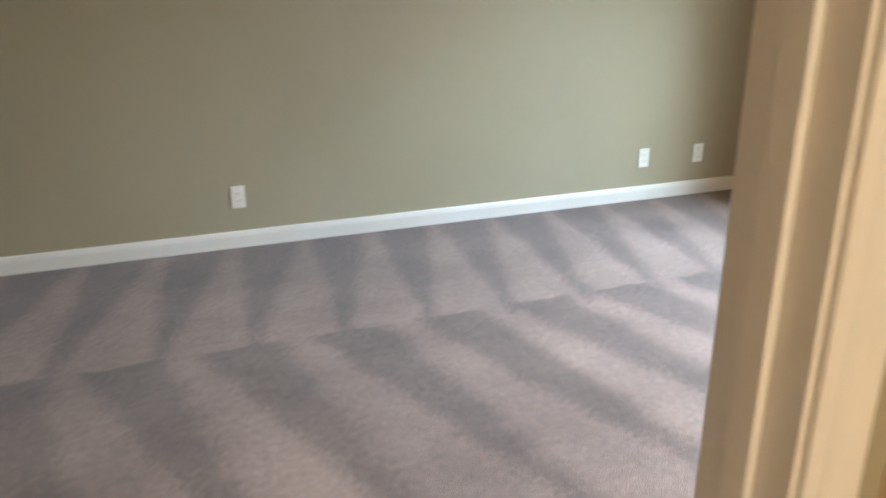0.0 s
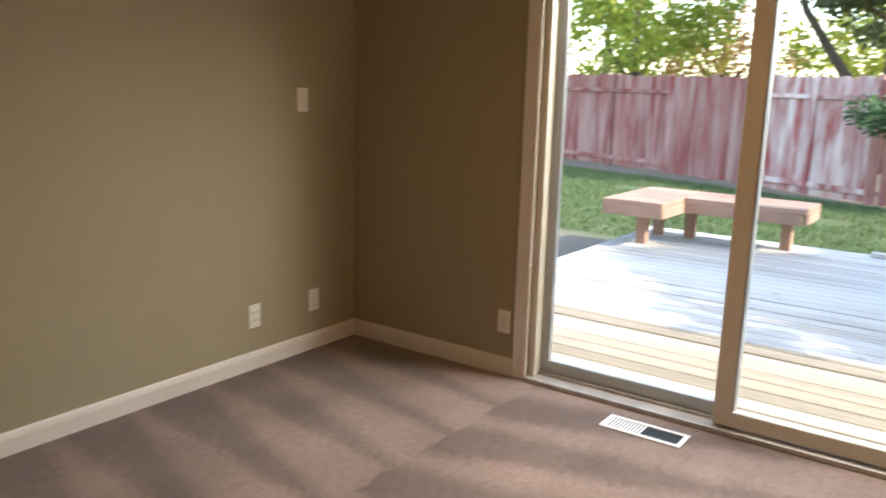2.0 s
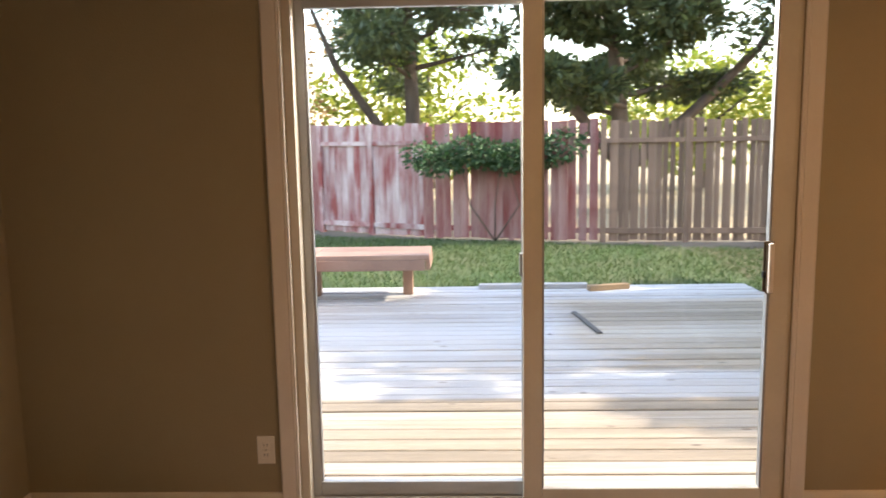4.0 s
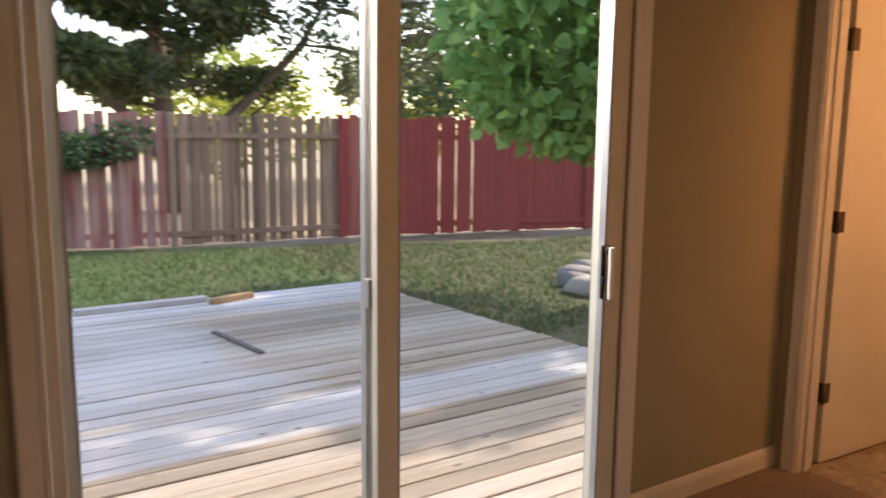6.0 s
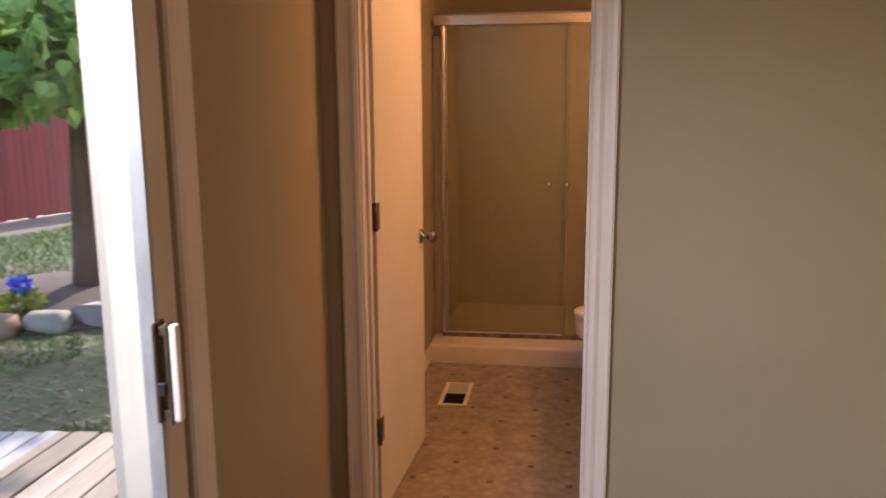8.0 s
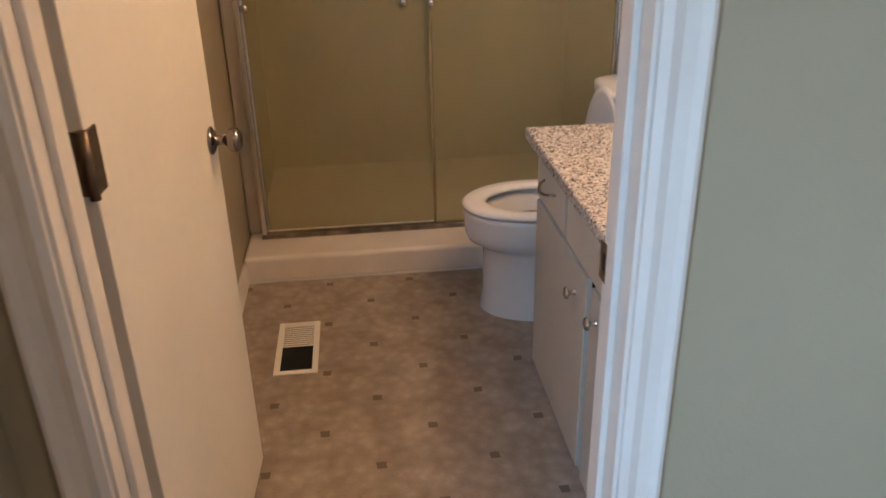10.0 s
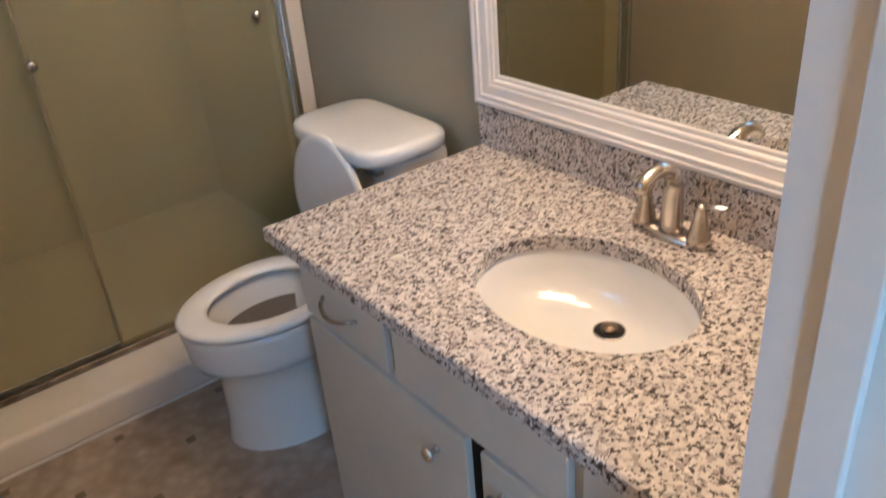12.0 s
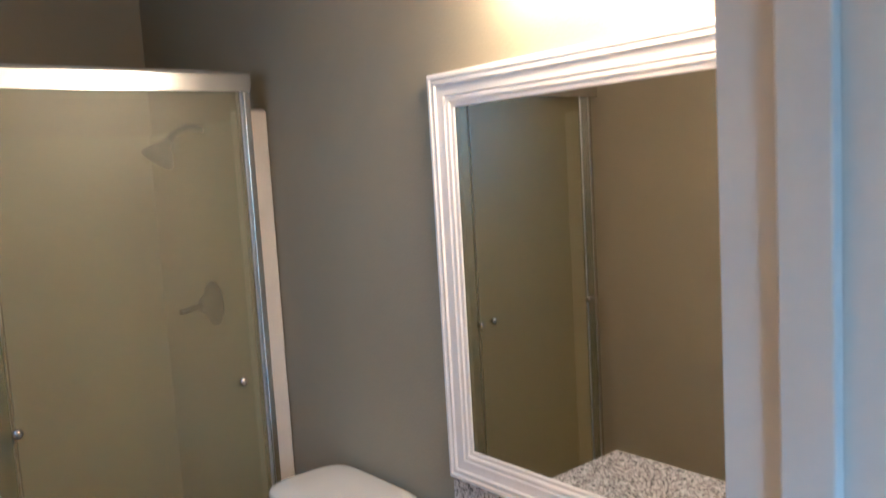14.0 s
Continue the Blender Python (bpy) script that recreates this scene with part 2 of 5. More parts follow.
def add_tube(bm, path, radii, sides=10, cap=True, squash=1.0):
    """A round bar along a path of points."""
    rings, pts = [], [Vector(p) for p in path]
    radii = [radii] * len(pts) if isinstance(radii, (int, float)) else radii
    ref = Vector((0.31, 0.17, 0.93))
    for k, p in enumerate(pts):
        d = (pts[min(k + 1, len(pts) - 1)] - pts[max(k - 1, 0)]).normalized()
        side = d.cross(ref if abs(d.dot(ref)) < 0.97 else Vector((1, 0, 0))).normalized()
        up = side.cross(d).normalized()
        rings.append([bm.verts.new(p + radii[k] * (math.cos(a) * side + squash * math.sin(a) * up)) for a in (2 * math.pi * i / sides for i in range(sides))])
    for a, b in zip(rings, rings[1:]):
        for i in range(sides):
            bm.faces.new((a[i], a[(i + 1) % sides], b[(i + 1) % sides], b[i])).smooth = True
    if cap:
        bm.faces.new(list(reversed(rings[0])))
        bm.faces.new(rings[-1])
    return bm


def add_lathe(bm, m, profile, sides=24, sx=1.0, sy=1.0, close=True):
    """Turns (radius, height) pairs round the z axis of the pose m."""
    rings = []
    for r, h in profile:
        rings.append([bm.verts.new(m @ Vector((r * sx * math.cos(2 * math.pi * i / sides), r * sy * math.sin(2 * math.pi * i / sides), h))) for i in range(sides)])
    for a, b in zip(rings, rings[1:]):
        for i in range(sides):
            bm.faces.new((a[i], a[(i + 1) % sides], b[(i + 1) % sides], b[i])).smooth = True
    if close:
        bm.faces.new(list(reversed(rings[0])))
        bm.faces.new(rings[-1])
    return bm


def add_sweep(bm, profile, path, up=Vector((0, 0, 1)), closed=False):
    """Sweeps a cross-section (out, height) along straight runs with mitred corners; out is to the right of the way."""
    pts = [Vector(p) for p in path]
    n, rings = len(pts), []
    for k, p in enumerate(pts):
        a = (p - pts[k - 1]).normalized() if (k or closed) else None
        b = (pts[(k + 1) % n] - p).normalized() if (k < n - 1 or closed) else None
        a, b = a or b, b or a
        na, nb = a.cross(up).normalized(), b.cross(up).normalized()
        mit = (na + nb) / max(0.2, 1 + na.dot(nb))
        rings.append([bm.verts.new(p + mit * o + up * h) for o, h in profile])
    runs = list(zip(rings, rings[1:] + rings[:1])) if closed else list(zip(rings, rings[1:]))
    for a, b in runs:
        for i in range(len(profile)):
            j = (i + 1) % len(profile)
            bm.faces.new((a[i], b[i], b[j], a[j]))
    if not closed:
        bm.faces.new(rings[0])
        bm.faces.new(list(reversed(rings[-1])))
    return bm


def mesh_of(name, bm, material, smooth=False):
    bmesh.ops.recalc_face_normals(bm, faces=bm.faces)
    me = bpy.data.meshes.new(name)
    bm.to_mesh(me)
    bm.free()
    me.materials.append(material)
    if smooth:
        me.polygons.foreach_set("use_smooth", [True] * len(me.polygons))
    return me


def part(name, bm, material, parent=None, label="", smooth=False):
    ob = new(name, mesh_of(name, bm, material, smooth))
    if parent:
        ob.parent = parent
        ob.matrix_parent_inverse = parent.matrix_basis.inverted() if parent.parent is None else Matrix()
    return tagged(ob, label)


def sub(name, bm, material, parent, label="", smooth=False):
    """A piece of a part whose mesh is laid out in the same coordinates as the part's."""
    ob = new(name, mesh_of(name, bm, material, smooth))
    ob.parent = parent
    return tagged(ob, label)


def thing(name, at, label, category, group="", kind=""):
    ob = new(name)
    ob.location = at
    ob.empty_display_size = 0.1
    ob.matrix_basis = Matrix.Translation(at)
    return tagged(ob, label, category, group, kind)


def setting(name, bm, material, label, category="wall", smooth=False):
    return tagged(part(name, bm, material, smooth=smooth), label, category, kind="structure")


# ---------------------------------------------------------------- structure
XE, YN, YS, CZ = 3.885, 5.19, 1.20, 2.44       # east wall, north wall, bath partition, ceiling
YB = YS - 0.112                                # bath side of the partition
XM, YSH, YBK = 2.285, -0.945, -2.02             # mirror wall, shower doors, shower back
SY0, SY1, STOP = 2.193, 4.090, 2.05              # sliding door opening
DX0, DX1, DTOP = 3.041, 3.782, 2.05             # bath doorway
EX0, EX1, YE = -0.03, 0.890, 1.77                # entry doorway in the wall y = YE
WY0, WY1, WZ0, WZ1 = -0.245, 0.46, 1.545, 2.11   # bath window
XR = 2.10                                      # return wall between entry wall and partition
XW = -1.35

setting("floor", box_bm(XW - 0.1, XE, YS - 0.06, YN, -0.15, 0.0), CARPET, "taupe cut-pile carpet with vacuum strokes", "carpet")
setting("floor_bath", box_bm(XM - 0.1, XE, YBK - 0.1, YS - 0.06, -0.15, 0.002), mat("vinyl_floor_base", (0.40, 0.32, 0.25), None), "worn beige vinyl floor with small dark dots", "floor")
setting("floor_hall", box_bm(XW - 0.1, 2.1, -1.2, YS - 0.06, -0.15, 0.0), CARPET, "taupe hall carpet", "carpet")

setting("wall_north", box_bm(XW - 0.12, XE + 0.15, YN, YN + 0.12, 0, CZ), WALL, "olive tan painted bedroom wall")
bm = bmesh.new()
T = 0.15
for y0, y1, z0, z1 in ((SY1, YN, 0, CZ), (YBK - 0.1, SY0, 0, WZ0), (SY0, SY1, STOP, CZ), (WY1, SY0, WZ0, CZ), (YBK - 0.1, WY0, WZ0, CZ), (WY0, WY1, WZ1, CZ)):
    add_box(bm, XE, XE + T, y0, y1, z0, z1)
setting("wall_east", bm, WALL, "olive tan painted wall with sliding door opening")
bm = bmesh.new()
for x0, x1, z0, z1 in ((XM - 0.12, DX0, 0, CZ), (DX0, DX1, DTOP, CZ), (DX1, XE, 0, CZ)):
    add_box(bm, x0, x1, YB, YS, z0, z1)
add_box(bm, XR - 0.12, XM - 0.12, YB, YS, 0, CZ)
setting("wall_south", bm, WALL, "olive tan painted wall with bathroom doorway")
setting("wall_return", box_bm(XR - 0.12, XR, YS, YE, 0, CZ), WALL, "olive tan painted wall return")
bm = bmesh.new()
for x0, x1, z0, z1 in ((EX1, XR, 0, CZ), (EX0, EX1, DTOP, CZ), (XW, EX0, 0, CZ)):
    add_box(bm, x0, x1, YE - 0.115, YE, z0, z1)
setting("wall_entry", bm, WALL, "olive tan painted wall with entry doorway")
setting("wall_west", box_bm(XW - 0.12, XW, YE - 0.115, YN, 0, CZ), WALL, "olive tan painted bedroom wall")
HALL = mat("hall_paint", (0.62, 0.52, 0.36), (0.58, 0.48, 0.33), 2.0, 0.7, bump=0.2, bscale=130, fine=0.02)
bm = bmesh.new()
add_box(bm, -0.50, -0.38, -1.2, YE - 0.115, 0, CZ)
add_box(bm, EX1 + 0.10, EX1 + 0.20, -1.2, YE - 0.115, 0, CZ)
add_box(bm, -0.50, EX1 + 0.2, -1.3, -1.2, 0, CZ)
setting("wall_hall", bm, HALL, "cream painted hall walls")
setting("wall_mirror", box_bm(XM - 0.12, XM, YBK - 0.1, YB, 0, CZ), WALL, "olive tan painted bathroom wall behind the vanity")
setting("wall_shower", box_bm(XM, XE, YBK - 0.1, YBK, 0, CZ), WALL, "olive tan wall at the back of the shower")
setting("ceiling", box_bm(XW - 0.12, XE + T, YBK - 0.1, YN + 0.12, CZ, CZ + 0.15), CEIL, "white textured ceiling", "ceiling")

# unseen fixture, added to house that warm lamp
fix = thing("unseen_ceiling_light", (LX, LY, CZ), "unseen flush ceiling light added for the warm wall light", "ceiling light")
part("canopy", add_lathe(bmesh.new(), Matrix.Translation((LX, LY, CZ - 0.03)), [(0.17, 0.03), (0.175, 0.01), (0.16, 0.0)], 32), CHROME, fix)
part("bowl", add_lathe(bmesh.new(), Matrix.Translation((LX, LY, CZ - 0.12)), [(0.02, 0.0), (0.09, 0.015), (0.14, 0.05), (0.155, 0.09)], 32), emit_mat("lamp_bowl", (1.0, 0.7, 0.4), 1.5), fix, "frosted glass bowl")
BASE = [(0, 0), (0.014, 0), (0.014, 0.062), (0.010, 0.078), (0.006, 0.086), (0, 0.088)]


def baseboard(path, label="cream painted wooden baseboard"):
    bm = add_sweep(bmesh.new(), BASE, path)
    setting("baseboard", bm, TRIM, label, "baseboard")


baseboard([(XW, YN, 0), (XE, YN, 0), (XE, SY1 + 0.073, 0)])
baseboard([(XE, SY0 - 0.073, 0), (XE, YS, 0)])
baseboard([(DX0 - 0.052, YS, 0), (XR, YS, 0), (XR, YE, 0), (EX1 + 0.052, YE, 0)])
baseboard([(XE, YB, 0), (XE, -0.745, 0)])

CASE = [(0, 0), (0.0, 0.011), (0.012, 0.017), (0.026, 0.013), (0.044, 0.015), (0.056, 0.019), (0.063, 0.016), (0.063, 0)]


def casing(name, pts, up, label, profile=CASE):
    """Moulded casing round an opening; pts runs along the opening's edge, up points out of the wall."""
    setting(name, add_sweep(bmesh.new(), profile, pts, Vector(up)), TRIM, label, "door casing")


# bedroom side of the bath doorway; the section lies to the right of the way
casing("door_casing", [(DX0 + 0.012, YS, 0), (DX0 + 0.012, YS, DTOP - 0.012), (DX1 - 0.012, YS, DTOP - 0.012), (DX1 - 0.012, YS, 0)], (0, 1, 0), "cream moulded casing round the bathroom doorway")
casing("door_casing", [(EX0 + 0.012, YE, 0), (EX0 + 0.012, YE, DTOP - 0.012), (EX1 - 0.012, YE, DTOP - 0.012), (EX1 - 0.012, YE, 0)], (0, 1, 0), "cream moulded casing round the entry doorway")
casing("door_casing", [(EX1 - 0.012, YE - 0.115, 0), (EX1 - 0.012, YE - 0.115, DTOP - 0.012), (EX0 + 0.012, YE - 0.115, DTOP - 0.012), (EX0 + 0.012, YE - 0.115, 0)], (0, -1, 0), "cream moulded casing on the hall side")
THIN = [(o, 0.6 * h) for o, h in CASE]
casing("door_casing", [(XE - 0.002, YB, DTOP - 0.012), (DX0, YB, DTOP - 0.012), (DX0, YB, 0)], (0, -1, 0), "cream moulded casing inside the bathroom", THIN)
BIG = [(0, 0), (0, 0.010), (0.004, 0.013), (0.008, 0.010), (0.013, 0.014), (0.018, 0.011), (0.026, 0.013), (0.066, 0.019), (0.072, 0.016), (0.072, 0)]
casing("door_casing", [(XE, SY0, 0), (XE, SY0, STOP), (XE, SY1, STOP), (XE, SY1, 0)], (-1, 0, 0), "cream moulded casing round the sliding door", BIG)


def jamb(x0, x1, y0, y1, top, stop_y):
    bm = bmesh.new()
    add_box(bm, x0 - 0.001, x0 + 0.018, y0, y1, 0, top)
    add_box(bm, x1 - 0.018, x1 + 0.001, y0, y1, 0, top)
    add_box(bm, x0 + 0.018, x1 - 0.018, y0, y1, top - 0.018, top + 0.001)
    add_box(bm, x0 + 0.018, x0 + 0.029, stop_y, stop_y + 0.034, 0, top - 0.018, 0.002)
    add_box(bm, x1 - 0.029, x1 - 0.018, stop_y, stop_y + 0.034, 0, top - 0.018, 0.002)
    add_box(bm, x0 + 0.029, x1 - 0.029, stop_y, stop_y + 0.034, top - 0.029, top - 0.018, 0.002)
    setting("door_jamb", bm, TRIM, "cream painted door jamb with stop", "door jamb")


jamb(DX0, DX1, YB - 0.002, YS + 0.002, DTOP, YB + 0.040)
jamb(EX0, EX1, YE - 0.117, YE + 0.002, DTOP, YE - 0.075)

# ---------------------------------------------------------------- sliding glass door
slider = thing("sliding_glass_door", (XE + 0.07, (SY0 + SY1) / 2, 0), "cream framed two-panel sliding glass patio door", "sliding door", kind="structure")
F = 0.035
bm = bmesh.new()
for b in ((SY0, SY0 + F, 0, STOP), (SY1 - F, SY1, 0, STOP)):
    add_box(bm, XE + 0.012, XE + 0.13, b[0], b[1], b[2], b[3], 0.003)
add_box(bm, XE + 0.012, XE + 0.13, SY0 + F, SY1 - F, STOP - F, STOP, 0.003)
part("frame", bm, VINYLF, slider)
bm = bmesh.new()
add_box(bm, XE - 0.03, XE + 0.15, SY0, SY1, 0.0, 0.022, 0.003)
add_box(bm, XE + 0.055, XE + 0.062, SY0 + F, SY1 - F, 0.022, 0.036)
add_box(bm, XE + 0.105, XE + 0.112, SY0 + F, SY1 - F, 0.022, 0.036)
part("sill_track", bm, mat("sill_metal", (0.50, 0.46, 0.40), (0.36, 0.33, 0.29), 10, 0.45, metal=0.4, fine=0.15), slider, "dull metal sill track")


# fixed panel's vinyl, greyed so its shade and sky tint sit in the colour
VINYL_SHADED = mat("shaded_grey_vinyl", (0.47, 0.49, 0.49), (0.40, 0.42, 0.42), 4, 0.4, fine=0.05)


def sash(x0, y0, y1, left, right, name, material=VINYLF):
    fr = bmesh.new()
    x1, z0, z1 = x0 + 0.036, 0.03, STOP - F - 0.004
    add_box(fr, x0, x1, y0, y0 + right, z0, z1, 0.004)
    add_box(fr, x0, x1, y1 - left, y1, z0, z1, 0.004)
    add_box(fr, x0, x1, y0 + right, y1 - left, z0, z0 + 0.065, 0.004)
    add_box(fr, x0, x1, y0 + right, y1 - left, z1 - 0.05, z1, 0.004)
    p = part(name, fr, material, slider)
    g = sub("pane", box_bm(x0 + 0.013, x0 + 0.021, y0 + right, y1 - left, z0 + 0.065, z1 - 0.05), GLASS, p, "clear glass pane")
    g.visible_shadow = False
    gk = bmesh.new()
    for a, b in ((y0 + right, y0 + right + 0.008), (y1 - left - 0.008, y1 - left)):
        add_box(gk, x0 + 0.003, x0 + 0.033, a, b, z0 + 0.065, z1 - 0.05)
    sub("gasket", gk, ALU, p, "grey glazing gasket")
    return p


YMID = 3.207
sash(XE + 0.074, YMID - 0.070, SY1 - F, 0.032, 0.062, "fixed_panel", VINYL_SHADED)
moving = sash(XE + 0.004, SY0 + 0.012, YMID, 0.072, 0.076, "sliding_panel")
HY = 2.290                                     # line of the pull handle
bm = box_bm(XE - 0.004, XE + 0.0045, HY - 0.020, HY + 0.020, 0.878, 1.072, 0.004)
sub("lock_plate", bm, BRONZE, moving, "dark bronze lock plate")
bm = bmesh.new()
add_box(bm, XE - 0.040, XE - 0.024, HY - 0.008, HY + 0.012, 0.880, 1.068, 0.005)
sub("pull_handle", bm, PLATE, moving, "cream pull handle bar")
bm = bmesh.new()
for z in (0.884, 1.046):
    add_box(bm, XE - 0.024, XE - 0.003, HY - 0.006, HY + 0.010, z, z + 0.018, 0.002)
add_box(bm, XE - 0.024, XE - 0.018, HY - 0.012, HY + 0.016, 0.876, 1.072, 0.002)
sub("handle_backing", bm, BRONZE, moving, "dark backing behind the handle bar")
bm = box_bm(XE - 0.018, XE - 0.003, HY + 0.014, HY + 0.026, 0.935, 0.96, 0.002)
sub("thumb_latch", bm, DARK, moving, "black thumb latch")
bm = box_bm(XE + 0.040, XE + 0.073, YMID - 0.030, YMID + 0.010, 0.94, 1.03, 0.003)
sub("latch_keeper", bm, ALU, moving, "grey latch keeper")

# ---------------------------------------------------------------- bathroom door
door = thing("door_1", (DX1 - 0.02, YB, 0), "cream flush hollow-core door standing open into the bathroom", "door", kind="structure")
leafm = Matrix.Translation((DX1 - 0.022, YB - 0.045, 0)) @ Matrix.Rotation(radians(-3.2), 4, "Z")
DL = 0.705
bm = box_bm(0.0, 0.036, -DL, 0, 0.012, DTOP - 0.024, 0.002)
bm.transform(leafm)
leaf = part("leaf", bm, DOORP, door)
for z in (0.335, 1.095, 1.855):
    bm = bmesh.new()
    add_box(bm, -0.003, 0.001, -0.036, 0.004, z - 0.045, z + 0.045)
    add_box(bm, 0.001, 0.030, 0.000, 0.004, z - 0.045, z + 0.045)
    add_tube(bm, [(0.0, 0.008, z - 0.048), (0.0, 0.008, z + 0.048)], 0.0075, 10)
    bm.transform(leafm)
    part("hinge", bm, BRONZE, door, "tarnished butt hinge")
bm = bmesh.new()
for side in (-1, 1):
    m = leafm @ Matrix.Translation((0.018 + side * 0.018, -DL + 0.055, 0.925)) @ Matrix.Rotation(radians(90 * side), 4, "Y")
    add_lathe(bm, m, [(0.030, 0), (0.031, 0.004), (0.024, 0.009), (0.011, 0.013), (0.010, 0.030), (0.016, 0.034), (0.025, 0.042), (0.0275, 0.052), (0.026, 0.060), (0.018, 0.066), (0.004, 0.067)], 24)
part("door_knob", bm, mat("dark_nickel", (0.34, 0.30, 0.26), (0.27, 0.24, 0.20), 20, 0.22, metal=1.0, fine=0.06), door, "satin nickel round knob")
strike = thing("strike_plate", (DX0 + 0.018, YB + 0.02, 0.92), "tarnished nickel strike plate on the jamb", "strike plate", kind="structure")
bm = bmesh.new()
for y0, y1, z0, z1 in ((0.0, 0.010, -0.030, 0.030), (0.024, 0.036, -0.030, 0.030), (0.010, 0.024, 0.014, 0.030), (0.010, 0.024, -0.030, -0.014)):
    add_box(bm, DX0 + 0.018, DX0 + 0.0205, YB - 0.012 + y0, YB - 0.012 + y1, 0.92 + z0, 0.92 + z1)
part("plate", bm, BRONZE, strike)
part("bolt_hole", box_bm(DX0 + 0.0182, DX0 + 0.0190, YB - 0.002, YB + 0.012, 0.906, 0.934), DARK, strike, "dark bolt hole")


# ---------------------------------------------------------------- plates and registers
def wall_plate(at, normal, kind, label):
    """An outlet, switch or blank plate, 70 x 115 mm, standing on a wall with the given normal."""
    n = Vector(normal)
    turn = Matrix.Translation(at) @ Vector((0, -1, 0)).rotation_difference(n).to_matrix().to_4x4()
    t = thing("wall_plate" if kind == "blank" else "outlet" if kind == "outlet" else "light_switch", at, label, "wall plate")
    bm = box_bm(-0.035, 0.035, -0.006, 0.0, -0.0575, 0.0575, 0.003)
    bm.transform(turn)
    part("cover", bm, PLATE, t)
    if kind == "outlet":
        for dz in (-0.020, 0.020):
            bm = box_bm(-0.016, 0.016, -0.008, -0.005, dz - 0.013, dz + 0.013, 0.004)
            bm.transform(turn)
            part("socket", bm, PLATE, t)
            bm = bmesh.new()
            for dx in (-0.006, 0.006):
                add_box(bm, dx - 0.001, dx + 0.001, -0.0086, -0.007, dz - 0.003, dz + 0.006)
            bm.transform(turn)
            part("slots", bm, DARK, t, "dark slots")
    if kind == "switch":
        bm = box_bm(-0.005, 0.005, -0.016, -0.005, -0.010, 0.010, 0.002)
        bm.transform(turn)
        part("toggle", bm, PLATE, t)
    for dz in ((0.0,) if kind == "outlet" else (-0.030, 0.030)):
        bm = bmesh.new()
        bmesh.ops.create_cone(bm, cap_ends=True, segments=8, radius1=0.003, radius2=0.003, depth=0.002, matrix=Matrix.Translation((0, -0.0065, dz)) @ Matrix.Rotation(radians(90), 4, "X"))
        bm.transform(turn)
        part("screw", bm, CHROME, t)
    return t


wall_plate((0.761, YN, 0.267), (0, -1, 0), "outlet", "cream duplex outlet on the olive wall")
wall_plate((3.174, YN, 0.262), (0, -1, 0), "outlet", "cream duplex outlet low on the olive wall")
wall_plate((3.571, YN, 0.262), (0, -1, 0), "blank", "cream blank cable plate low on the olive wall")
wall_plate((3.504, YN, 1.28), (0, -1, 0), "blank", "cream cable plate high on the olive wall")
wall_plate((XE, 4.222, 0.265), (-1, 0, 0), "outlet", "cream duplex outlet beside the sliding door casing")


def register(name, at, along_y, w, d, label):
    """A steel floor register: rim, closed damper half and open louvred half."""
    t = thing(name, at, label, "floor register")
    m = Matrix.Translation(at) @ (Matrix.Rotation(radians(90 * along_y), 4, "Z"))
    bm = bmesh.new()
    r = 0.020
    for x0, x1, y0, y1 in ((-w / 2, w / 2, -d / 2, -d / 2 + r), (-w / 2, w / 2, d / 2 - r, d / 2), (-w / 2, -w / 2 + r, -d / 2 + r, d / 2 - r), (w / 2 - r, w / 2, -d / 2 + r, d / 2 - r)):
        add_box(bm, x0, x1, y0, y1, 0, 0.006, 0.0015, 1)
    bm.transform(m)
    part("rim", bm, PLATE, t)
    bm = box_bm(-w / 2 + r, w / 2 - r, -d / 2 + r, d / 2 - r, 0.0, 0.0015)
    bm.transform(m)
    part("well", bm, DARK, t, "dark duct opening")
    for k in range(22):
        x = -w / 2 + r + (w - 2 * r) * (k + 0.5) / 22
        bm = bmesh.new()
        wd = 0.0052 if k >= 11 else 0.0026
        tilt = Matrix.Translation((x, 0, 0.0032)) @ Matrix.Rotation(radians(8 if k >= 11 else 55), 4, "Y")
        add_box(bm, -wd, wd, -d / 2 + r, d / 2 - r, -0.0006, 0.0006)
        bm.transform(m @ tilt)
        part("louvre", bm, PLATE if k >= 11 else DARK, t)
    return t


register("floor_register", (3.69, 3.42, 0.0), 1, 0.345, 0.135, "cream steel floor register set in the carpet")
register("floor_register", (3.657, -0.230, 0.002), -1, 0.325, 0.142, "cream steel floor register in the vinyl floor")

